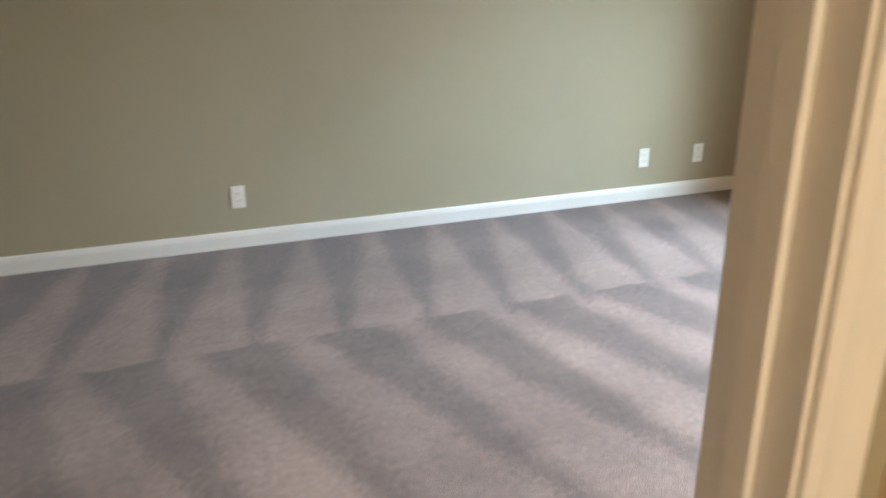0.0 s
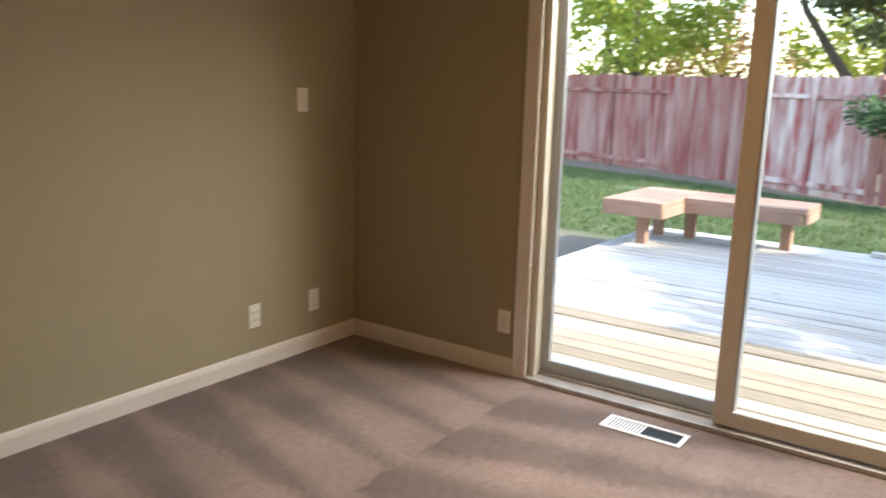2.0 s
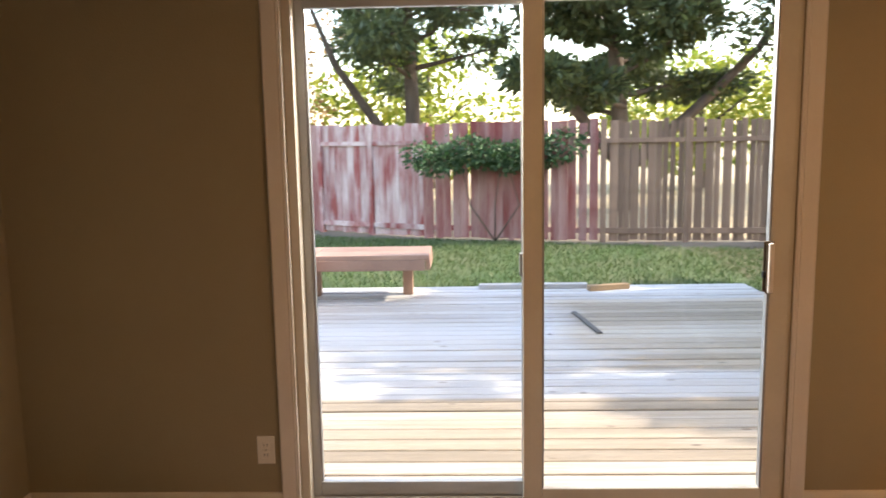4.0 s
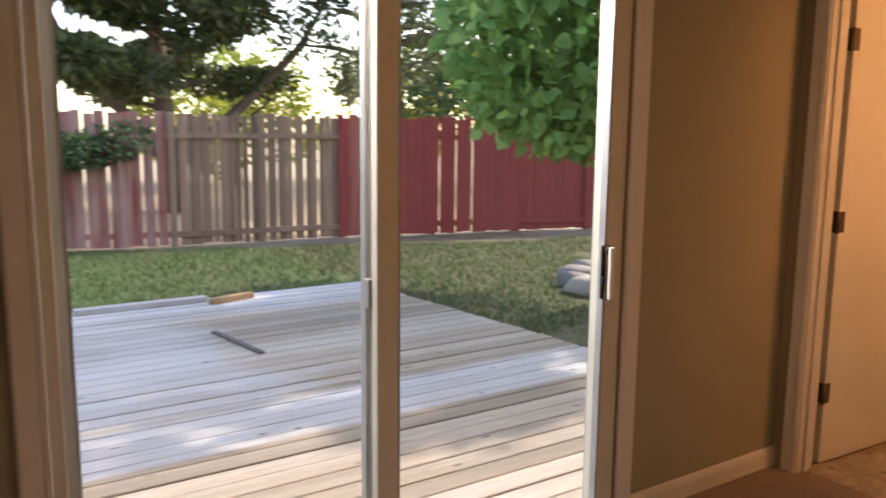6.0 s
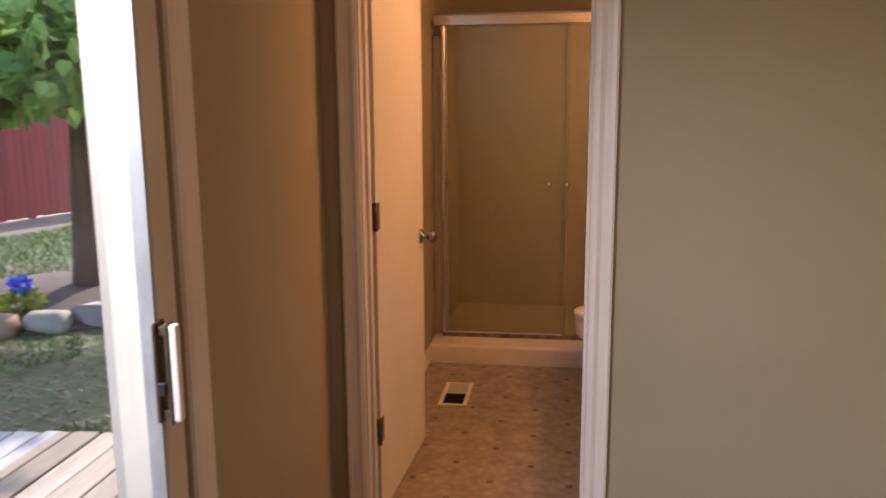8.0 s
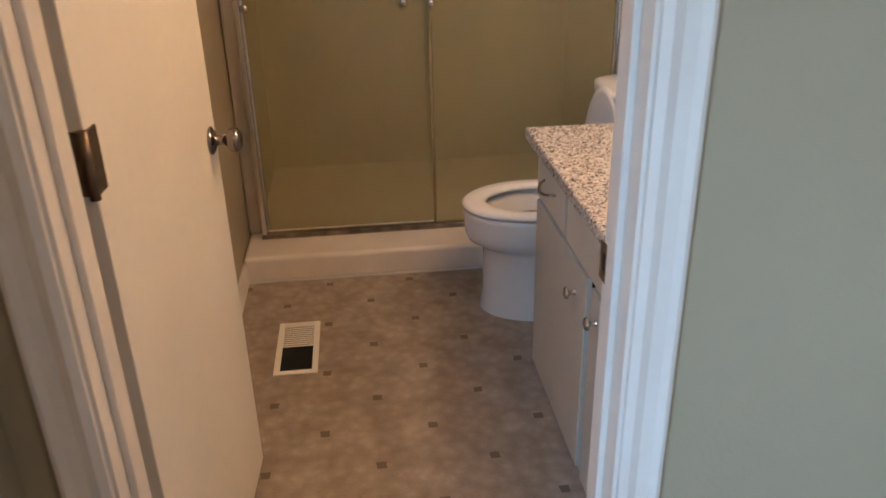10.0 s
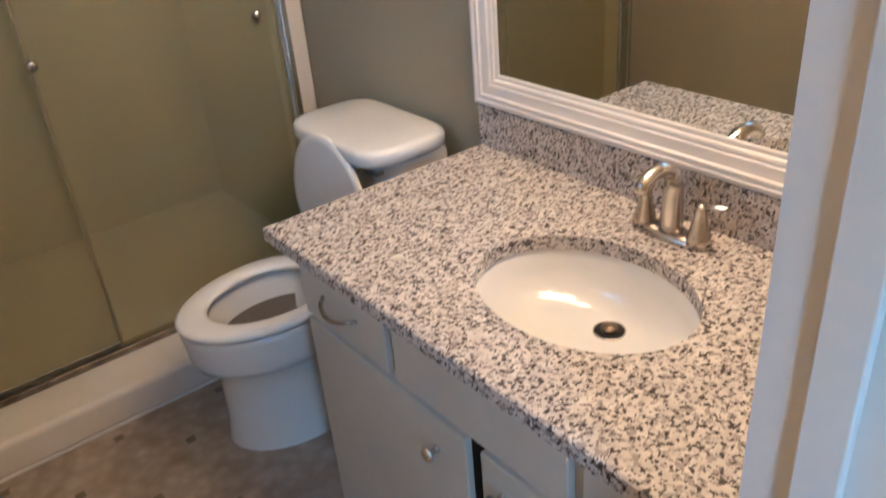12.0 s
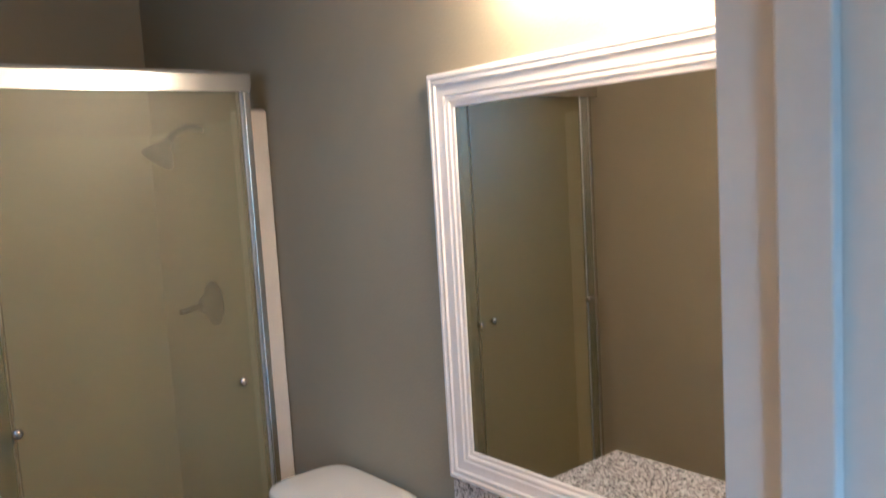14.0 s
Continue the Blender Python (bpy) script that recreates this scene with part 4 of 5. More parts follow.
part("lever", add_tube(bmesh.new(), [(XM + 0.065, -1.48, 1.18), (XM + 0.10, -1.45, 1.18), (XM + 0.17, -1.43, 1.175)], 0.012, 8), BLACKM, sv)

# ---------------------------------------------------------------- bathroom window
win = thing("window_1", (XE, (WY0 + WY1) / 2, WZ0), "small high bathroom window in a cream frame", "window", kind="structure")
bm = bmesh.new()
for y0, y1, z0, z1 in ((WY0, WY0 + 0.04, WZ0, WZ1), (WY1 - 0.04, WY1, WZ0, WZ1), (WY0 + 0.04, WY1 - 0.04, WZ0, WZ0 + 0.045), (WY0 + 0.04, WY1 - 0.04, WZ1 - 0.04, WZ1)):
    add_box(bm, XE + 0.03, XE + 0.10, y0, y1, z0, z1, 0.003)
part("window_frame", bm, TRIM, win)
g = part("pane", box_bm(XE + 0.06, XE + 0.066, WY0 + 0.04, WY1 - 0.04, WZ0 + 0.045, WZ1 - 0.04), FROST, win, "frosted glass pane")
part("window_sill", box_bm(XE - 0.035, XE + 0.03, WY0 - 0.065, WY1 + 0.065, WZ0 - 0.048, WZ0, 0.004), TRIM, win)
bm = add_sweep(bmesh.new(), CASE, [(XE, WY0, WZ0), (XE, WY0, WZ1), (XE, WY1, WZ1), (XE, WY1, WZ0)], Vector((-1, 0, 0)))
part("window_casing", bm, TRIM, win)

# ---------------------------------------------------------------- yard
GZ, DZ = -0.30, -0.12


def lawn_mat():
    """Green lawn inside the fence line, dry tan ground beyond it."""
    m = mat("lawn", (0.050, 0.092, 0.026), (0.085, 0.092, 0.040), 0.9, 0.95, bump=0.9, bscale=60, fine=0.45)
    n, l = m.node_tree.nodes, m.node_tree.links
    p = n["Principled BSDF"]
    tc, sep, mr, mx = n.new("ShaderNodeTexCoord"), n.new("ShaderNodeSeparateXYZ"), n.new("ShaderNodeMapRange"), n.new("ShaderNodeMix")
    l.new(tc.outputs["Object"], sep.inputs[0])
    d = math_node(n, l, "SUBTRACT", sep.outputs[0], math_node(n, l, "MULTIPLY", sep.outputs[1], 0.32))
    mr.inputs[1].default_value, mr.inputs[2].default_value = 14.2, 14.5
    l.new(d, mr.inputs[0])
    M = lambda op, a, b=None, c=None: math_node(n, l, op, a, b, c)
    ez, em, e1, e2 = n.new("ShaderNodeTexNoise"), n.new("ShaderNodeMix"), n.new("ShaderNodeMapRange"), n.new("ShaderNodeMapRange")
    ez.inputs["Scale"].default_value, ez.inputs["Detail"].default_value = 1.3, 5
    l.new(tc.outputs["Object"], ez.inputs["Vector"])
    wob = M("MULTIPLY", M("SUBTRACT", ez.outputs[0], 0.5), 1.6)
    e1.inputs[1].default_value, e1.inputs[2].default_value = 12.75, 13.1        # strip at the foot of the fence
    l.new(M("ADD", d, wob), e1.inputs[0])
    e2.inputs[1].default_value, e2.inputs[2].default_value = 0.0, 0.4           # worn ground north of the deck
    l.new(M("ADD", M("MINIMUM", M("SUBTRACT", sep.outputs[1], 5.45), M("SUBTRACT", 9.3, sep.outputs[0])), M("MULTIPLY", wob, 0.6)), e2.inputs[0])
    em.data_type = "RGBA"
    em.inputs[7].default_value = (0.155, 0.125, 0.095, 1)
    l.new(M("MAXIMUM", e1.outputs[0], e2.outputs[0]), em.inputs[0])
    l.new(p.inputs["Base Color"].links[0].from_socket, em.inputs[6])
    l.new(em.outputs[2], p.inputs["Base Color"])
    mx.data_type = "RGBA"
    mx.inputs[7].default_value = (0.40, 0.31, 0.19, 1)
    l.new(mr.outputs[0], mx.inputs[0])
    l.new(p.inputs["Base Color"].links[0].from_socket, mx.inputs[6])
    l.new(mx.outputs[2], p.inputs["Base Color"])
    return m


GRASS = lawn_mat()
setting("ground", box_bm(-300, 300, -300, 300, GZ - 0.3, GZ), GRASS, "patchy lawn with bare earth", "ground")
EXTW = mat("siding_paint", (0.46, 0.42, 0.36), (0.40, 0.37, 0.32), 2, 0.7, bump=0.3, bscale=30)
bm = bmesh.new()
for y0, y1, z0, z1 in ((SY1, 9.0, GZ, 2.9), (-5.0, SY0, GZ, WZ0), (SY0, SY1, STOP, 2.9), (WY1, SY0, WZ0, 2.9), (-5.0, WY0, WZ0, 2.9), (WY0, WY1, WZ1, 2.9)):
    add_box(bm, XE + T, XE + T + 0.02, y0, y1, z0, z1)
add_box(bm, XE + T, XE + T + 0.02, SY0, SY1, GZ, -0.01)
setting("wall_outside", bm, EXTW, "beige siding of the house", "siding")
setting("roof", box_bm(-6, XE + 0.42, -5.0, 9.0, 2.62, 2.75), mat("eave_paint", (0.55, 0.50, 0.43), None, 3, 0.7), "roof with overhanging eave", "roof")



def deck_mat():
    """Weathered boards: bleached grey film on some runs of boards, worn through to brown wood on others."""
    m = mat("weathered_deck_wood", (0.41, 0.335, 0.25), (0.275, 0.22, 0.16), 1.5, 0.85, bump=0.7, bscale=26, fine=0.38, stretch=(9, 0.5, 9), jitter=0.26, contrast=0.7)
    n, l = m.node_tree.nodes, m.node_tree.links
    p = n["Principled BSDF"]
    M = lambda op, a, b=None, c=None: math_node(n, l, op, a, b, c)
    geo, sep, nz, st, mp, mx = n.new("ShaderNodeNewGeometry"), n.new("ShaderNodeSeparateXYZ"), n.new("ShaderNodeTexNoise"), n.new("ShaderNodeTexNoise"), n.new("ShaderNodeMapping"), n.new("ShaderNodeMix")
    oi = n.new("ShaderNodeObjectInfo")
    l.new(geo.outputs["Position"], sep.inputs[0])
    nz.inputs["Scale"].default_value, nz.inputs["Detail"].default_value = 1.1, 6
    l.new(geo.outputs["Position"], nz.inputs["Vector"])
    mp.inputs["Scale"].default_value = (60, 2.4, 1)
    l.new(geo.outputs["Position"], mp.inputs[0])
    st.inputs["Scale"].default_value, st.inputs["Detail"].default_value = 1.0, 5
    l.new(mp.outputs[0], st.inputs["Vector"])
    wob = M("MULTIPLY", M("SUBTRACT", nz.outputs[0], 0.5), 1.1)
    X, Y = sep.outputs[0], M("ADD", sep.outputs[1], wob)

    def step(v, lo, hi):
        r = n.new("ShaderNodeMapRange")
        r.inputs[1].default_value, r.inputs[2].default_value = lo, hi
        l.new(v, r.inputs[0])
        return r.outputs[0]
    far = step(X, 8.40, 8.48)                                       # boards along the outer edge
    band = M("MULTIPLY", step(X, 5.56, 5.60), M("SUBTRACT", 1.0, step(X, 6.12, 6.20)))
    north = M("MULTIPLY", step(Y, 2.35, 2.75), step(X, 6.12, 6.20))  # the side under the bench
    film = M("MAXIMUM", M("MAXIMUM", far, band), M("MULTIPLY", north, 0.75))
    film = M("ADD", M("MULTIPLY", film, 0.62), M("ADD", M("MULTIPLY", M("SUBTRACT", st.outputs[0], 0.5), 0.75), M("MULTIPLY", M("SUBTRACT", oi.outputs["Random"], 0.5), 0.30)))
    mx.data_type = "RGBA"
    mx.inputs[7].default_value = (0.47, 0.465, 0.46, 1)
    l.new(step(M("ADD", film, M("MULTIPLY", M("SUBTRACT", nz.outputs[0], 0.5), 0.5)), -0.05, 0.75), mx.inputs[0])
    l.new(p.inputs["Base Color"].links[0].from_socket, mx.inputs[6])
    kn, kr, km = n.new("ShaderNodeTexVoronoi"), n.new("ShaderNodeMapRange"), n.new("ShaderNodeMix")
    kp = n.new("ShaderNodeMapping")
    kp.inputs["Scale"].default_value = (6.5, 2.6, 1)
    l.new(geo.outputs["Position"], kp.inputs[0])
    l.new(kp.outputs[0], kn.inputs["Vector"])
    kn.inputs["Scale"].default_value = 1.0
    kr.inputs[1].default_value, kr.inputs[2].default_value, kr.inputs[3].default_value, kr.inputs[4].default_value = 0.05, 0.09, 0.75, 0.0
    l.new(kn.outputs["Distance"], kr.inputs[0])
    km.data_type = "RGBA"
    km.inputs[7].default_value = (0.06, 0.045, 0.035, 1)            # knots
    l.new(kr.outputs[0], km.inputs[0])
    l.new(mx.outputs[2], km.inputs[6])
    l.new(km.outputs[2], p.inputs["Base Color"])
    return m


WOOD = deck_mat()
deck = thing("deck", (6.5, 2.8, DZ), "weathered grey plank deck", "deck", kind="structure")
BW, GAP, DX, DN = 0.135, 0.011, 9.10, 5.52
LEAN = 0.09                                    # the south end of the deck runs out of square


def deck_south(x):
    return 0.065 + LEAN * (x - 4.03)


x = XE + T + 0.10
plank_len = DN - deck_south(6.5)
shared = mesh_of("plank", box_bm(-BW / 2, BW / 2, -plank_len / 2, plank_len / 2, -0.035, 0.0, 0.005, 1), WOOD)
while x < DX:
    ob = new("plank", shared)
    ob.parent = deck
    y0 = deck_south(x) + random.uniform(-0.008, 0.008)
    ob.location = (x - 6.5, (y0 + DN) / 2 - 2.8, random.uniform(-0.004, 0.003))
    ob.rotation_euler = (0, random.uniform(-0.006, 0.006), 0)
    ob.scale = (1, (DN - y0) / plank_len, 1)
    x += BW + GAP
bm = bmesh.new()
for yy in (0.62, 1.2, 2.4, 3.6, 4.6, 5.44):
    add_box(bm, XE + T + 0.04, DX - 0.01, yy, yy + 0.04, GZ - 0.02, DZ - 0.040)
add_box(bm, DX - 0.01, DX + 0.03, 0.56, DN - 0.03, GZ - 0.02, DZ - 0.040)
part("joists", bm, WOOD, deck)

beam = thing("timber_beam", (9.02, 2.7, DZ), "grey weathered timber lying along the deck edge", "timber")
part("beam", box_bm(8.99, 9.09, 2.18, 3.30, DZ, DZ + 0.050, 0.006), WOOD, beam)
stick = thing("timber_offcut", (8.95, 2.05, DZ), "tan split timber offcut on the deck edge", "timber")
bm = box_bm(-0.04, 0.04, -0.22, 0.22, 0.0, 0.055, 0.006)
bm.transform(Matrix.Translation((8.93, 1.98, DZ)) @ Matrix.Rotation(radians(14), 4, "Z"))
part("offcut", bm, mat("split_timber", (0.34, 0.22, 0.12), (0.24, 0.15, 0.08), 3, 0.85, bump=0.5, bscale=25, stretch=(6, 1, 6)), stick)
BENCHW = mat("bench_timber", (0.36, 0.22, 0.16), (0.26, 0.15, 0.11), 3, 0.7, bump=0.4, bscale=20, fine=0.2, jitter=0.1)
lath = thing("lath", (7.5, 2.42, DZ), "dark grey lath lying loose on the deck", "lath")
bm = box_bm(-0.38, 0.38, -0.022, 0.022, 0.0, 0.014, 0.002)
bm.transform(Matrix.Translation((7.5, 2.42, DZ + 0.004)) @ Matrix.Rotation(radians(8), 4, "Z"))
part("strip", bm, mat("dark_lath", (0.12, 0.11, 0.10), (0.07, 0.062, 0.055), 4, 0.9, bump=0.4, bscale=20), lath)
BX, BY = 0.23, 0.22
bench = thing("bench", (8.43, 4.92, DZ), "L-shaped weathered redwood slab bench on the deck", "bench")
BT = 0.345
for x0, x1, y0, y1 in ((7.55, 7.85, 4.68, 5.27), (7.855, 8.15, 4.68, 5.27), (8.155, 8.45, 4.68, 5.27), (8.455, 8.76, 4.68, 5.27)):
    part("seat_plank", box_bm(x0 + BX, x1 + BX, y0 + BY, y1 + BY, BT - 0.045, BT, 0.006), BENCHW, bench)
for x0, x1 in ((8.14, 8.44), (8.445, 8.76)):
    part("seat_plank", box_bm(x0 + BX, x1 + BX, 3.56 + BY, 4.675 + BY, BT - 0.045, BT, 0.006), BENCHW, bench)
for x0, x1, y0, y1 in ((7.545, 7.585, 4.675, 5.275), (7.585, 8.72, 5.235, 5.275), (8.72, 8.765, 3.56, 5.275), (8.135, 8.175, 3.60, 4.67), (8.175, 8.72, 3.555, 3.595), (7.585, 8.135, 4.67, 4.71)):
    part("skirt", box_bm(x0 + BX, x1 + BX, y0 + BY, y1 + BY, BT - 0.150, BT - 0.046, 0.005), BENCHW, bench)
for lx, ly in ((7.93, 5.0), (8.55, 4.73), (8.60, 3.80), (8.50, 5.05)):
    part("leg", box_bm(lx + BX - 0.05, lx + BX + 0.05, ly + BY - 0.05, ly + BY + 0.05, DZ, BT - 0.046, 0.006), BENCHW, bench)

# fence in weathered and red bays
LINE = [(19.9, 18.0), (18.8, 14.6), (17.7, 11.1), (16.6, 8.1), (15.6, 6.1), (14.55, 4.1), (13.75, 1.22), (13.5, -1.38), (12.75, -4.4), (12.0, -7.0), (11.35, -9.3), (10.2, -12.2)]
GREYW = mat("weathered_picket", (0.27, 0.165, 0.115), (0.13, 0.080, 0.058), 1.6, 0.85, bump=0.4, bscale=15, fine=0.2, stretch=(4, 4, 0.6), jitter=0.25, contrast=0.8)
FADED = mat("faded_red_picket", (0.21, 0.044, 0.038), (0.35, 0.20, 0.175), 1.9, 0.85, bump=0.4, bscale=15, fine=0.28, stretch=(2.2, 2.2, 0.9), jitter=0.14, contrast=0.42)
REDW = mat("red_picket", (0.25, 0.034, 0.030), (0.19, 0.027, 0.025), 1.2, 0.75, bump=0.3, bscale=15, fine=0.15, stretch=(3, 3, 0.6), jitter=0.10)
PEEL = mat("peeling_picket", (0.27, 0.062, 0.055), (0.55, 0.42, 0.39), 2.6, 0.85, bump=0.5, bscale=15, fine=0.3, stretch=(1.6, 1.6, 0.8), jitter=0.10, contrast=0.36)
FH = 1.95
meshes = {}
for nm, mt in (("grey", GREYW), ("faded", FADED), ("red", REDW), ("peeling", PEEL)):
    meshes[nm] = [mesh_of("picket", box_bm(-w / 2, w / 2, -0.009, 0.009, 0, 1.0, 0.003, 1), mt) for w in (0.085, 0.135)]
kinds = ("faded", "faded", "faded", "faded", "peeling", "faded", "grey", "red", "red", "red", "red")
for bay, ((xa, ya), (xb, yb), kd) in enumerate(zip(LINE, LINE[1:], kinds)):
    f = thing("fence", (xa, ya, GZ), {"grey": "weathered bare wooden fence panel with gaps", "faded": "faded peeling red wooden fence panel", "red": "solid dark red painted wooden fence panel", "peeling": "fence panel with white and red paint peeling off"}[kd], "fence", "fence panels along the yard")
    L = math.hypot(xb - xa, yb - ya)
    ang = math.atan2(yb - ya, xb - xa)
    f.matrix_basis = Matrix.Translation((xa, ya, GZ)) @ Matrix.Rotation(ang, 4, "Z")
    mt = {"grey": GREYW, "faded": FADED, "red": REDW, "peeling": PEEL}[kd]

    def fpart(name, bm):
        ob = new(name, mesh_of(name, bm, mt))
        ob.parent = f
    for u in (0.0, L / 2):
        fpart("post", box_bm(u - 0.045, u + 0.045, -0.06, 0.03, -0.05, FH + 0.02, 0.005))
    side = -1 if bay % 2 == 0 else 1            # every other bay shows its rails to the house
    setback = 0.0 if side < 0 else -0.055
    for z, h in ((0.14, 0.09), (FH - 0.36, 0.075)):
        fpart("rail", box_bm(0.046, L / 2 - 0.046, *sorted((setback + side * 0.011, setback + side * 0.05)), z, z + h, 0.004))
        fpart("rail", box_bm(L / 2 + 0.046, L - 0.046, *sorted((setback + side * 0.011, setback + side * 0.05)), z, z + h, 0.004))
    u = 0.10 if kd == "grey" else 0.047 if side < 0 else 0.0
    while u < L - 0.06:
        wide = 1 if (kd != "grey" or random.random() < 0.35) else 0
        gap = 0.003 if kd != "grey" else random.choice((0.004, 0.008, 0.025, 0.045))
        if kd == "red" and ya > -2 and random.random() < 0.10:
            gap = 0.022
        if kd == "faded" and 1 < ya < 5 and random.random() < 0.4:
            gap = 0.04
        w = 0.135 if wide else 0.085
        ob = new("picket", meshes[kd][wide])
        ob.parent = f
        ob.location = (u + w / 2, setback + random.uniform(-0.004, 0.004), 0.02 + random.uniform(-0.01, 0.02))
        ob.scale = (1, 1, FH - 0.03 + random.uniform(-0.03, 0.03))
        u += w + gap


# ---------------------------------------------------------------- plants
def leaf_cloud(name, lobes, count, size, material, parent, droop=0.3, shape="leaf", rng=None):
    """A crown: many small leaves scattered near the surface and through a set of lobes (x, y, z, rx, ry, rz)."""
    rng = rng or np.random.default_rng(5)
    lob = np.array(lobes, float)
    vol = (lob[:, 3] * lob[:, 4] * lob[:, 5]) ** (2 / 3)
    pick = rng.choice(len(lob), count, p=vol / vol.sum())
    d = rng.normal(size=(count, 3))
    d /= np.linalg.norm(d, axis=1)[:, None]
    rad = rng.uniform(0.25, 1.0, count) ** 0.45 * (1 + 0.12 * rng.normal(size=count))
    c = lob[pick, :3] + d * lob[pick, 3:] * rad[:, None]
    # leaf frame: along points outward and down
    along = d + rng.normal(size=(count, 3)) * 0.6
    along[:, 2] -= droop
    along /= np.linalg.norm(along, axis=1)[:, None]
    side = np.cross(along, rng.normal(size=(count, 3)))
    side /= np.linalg.norm(side, axis=1)[:, None]
    nrm = np.cross(side, along)
    s = size * rng.uniform(0.6, 1.25, count)[:, None]
    if shape == "maple":
        uv = [(0, 0, 0), (0.30, -0.06, 0.03), (0.50, 0.22, 0.06), (0.46, 0.46, 0.02), (0.27, 0.66, 0.02), (0.0, 1.0, -0.10), (-0.27, 0.66, 0.02), (-0.46, 0.46, 0.02), (-0.50, 0.22, 0.06), (-0.30, -0.06, 0.03)]
        faces = [(0, 1, 2, 3, 4, 5), (0, 5, 6, 7, 8, 9)]
    elif shape == "needle":
        uv = [(-0.10, 0, 0), (0.10, 0, 0), (0.20, 0.6, 0.0), (0.0, 1.0, 0.0), (-0.20, 0.6, 0.0)]
        faces = [(0, 1, 2, 3, 4)]
    else:
        uv = [(0, 0, 0), (0.34, 0.4, 0.06), (0, 1.0, -0.06), (-0.34, 0.4, 0.06)]
        faces = [(0, 1, 2, 3)]
    verts = np.concatenate([(c + s * (a * side + b * along + e * nrm))[:, None, :] for a, b, e in uv], axis=1).reshape(-1, 3)
    n = len(uv)
    fl = []
    for k in range(count):
        o = k * n
        for fc in faces:
            fl.append(tuple(o + i for i in fc))
    me = bpy.data.meshes.new(name)
    me.from_pydata(verts.tolist(), [], fl)
    me.materials.append(material)
    ob = new(name, me)
    ob.parent = parent
    ob.matrix_parent_inverse = parent.matrix_basis.inverted()
    return ob


BARK = mat("bark", (0.13, 0.095, 0.070), (0.07, 0.050, 0.038), 6, 0.9, bump=0.9, bscale=30, fine=0.3, stretch=(1, 1, 0.3))


def tree(name, at, label, trunk, limbs, lobes, count, size, material, shape, droop=0.3, seed=3):
    t = thing(name, at, label, "tree")
    rng = np.random.default_rng(seed)
    bm = bmesh.new()
    add_tube(bm, [p[:3] for p in trunk], [p[3] for p in trunk], 12)
    part("trunk", bm, BARK, t)
    for lb in limbs:
        part("limb", add_tube(bmesh.new(), [p[:3] for p in lb], [p[3] for p in lb], 8), BARK, t)
    leaf_cloud("crown", lobes, count, size, material, t, droop, shape, rng)
    return t


MAPLE = leaf_mat("maple_leaf", (0.11, 0.25, 0.065), (0.30, 0.46, 0.13), 0.5)
PINE = leaf_mat("pine_needles", (0.035, 0.060, 0.026), (0.12, 0.145, 0.050), 0.4)
LIME = leaf_mat("sunlit_leaf", (0.16, 0.24, 0.03), (0.34, 0.34, 0.05), 0.5)
RUSSET = leaf_mat("russet_leaf", (0.20, 0.10, 0.04), (0.32, 0.20, 0.07), 0.45)
SHRUB = leaf_mat("shrub_leaf", (0.025, 0.070, 0.025), (0.06, 0.12, 0.04), 0.3)

MX, MY = 7.62, -3.34
rng = np.random.default_rng(11)
lobes = []
for k in range(46):
    a, h = rng.uniform(0, 2 * math.pi), rng.uniform(1.7, 4.4)
    r = rng.uniform(0.7, 2.4) * (1.0 if h < 3.6 else 0.7)
    lobes.append((MX + r * math.cos(a), MY + 0.5 + r * math.sin(a), h, 0.62, 0.62, 0.42))
for p in ((7.80, -0.45, 1.85), (7.95, -0.20, 2.3), (7.65, -0.80, 1.6), (8.15, -0.70, 1.75), (7.55, -1.20, 1.55), (7.95, -1.20, 1.6), (7.65, -0.40, 2.8), (8.25, -0.40, 2.7), (7.25, -1.00, 2.2), (7.05, -1.60, 1.75), (7.45, -1.70, 1.7), (6.85, -2.10, 2.0), (7.85, -0.50, 3.3), (7.35, -0.70, 3.2), (7.15, -2.40, 1.8), (7.85, -2.10, 1.75), (8.35, -1.20, 2.2)):
    lobes.append((*p, 0.5, 0.5, 0.36))
tree("maple_tree", (MX, MY, GZ), "broad-leaved green maple with low hanging branches", [(MX, MY, GZ - 0.1, 0.19), (MX + 0.02, MY, 0.1, 0.135), (MX - 0.04, MY + 0.03, 1.0, 0.12), (MX - 0.10, MY + 0.05, 2.0, 0.11), (MX, MY + 0.1, 3.2, 0.07), (MX, MY, 4.3, 0.03)],
     [[(MX - 0.06, MY + 0.05, 1.35, 0.06), (MX - 0.15, MY + 0.9, 1.75, 0.045), (MX, MY + 1.8, 2.0, 0.03), (MX + 0.2, MY + 2.7, 1.95, 0.012)],
      [(MX - 0.1, MY + 0.05, 1.9, 0.06), (MX + 0.3, MY + 0.9, 2.6, 0.04), (MX + 0.2, MY + 1.9, 3.2, 0.02)],
      [(MX - 0.05, MY + 0.05, 1.6, 0.05), (MX - 0.6, MY + 0.5, 1.65, 0.04), (MX - 1.1, MY + 0.9, 1.9, 0.02)],
      [(MX, MY, 2.2, 0.06), (MX - 0.9, MY - 0.4, 3.2, 0.03), (MX - 1.6, MY - 0.6, 3.8, 0.015)],
      [(MX, MY, 2.4, 0.06), (MX + 0.9, MY - 0.7, 3.3, 0.03), (MX + 1.6, MY - 1.0, 3.9, 0.015)]],
     lobes, 14000, 0.145, MAPLE, "maple", 0.55, 3)


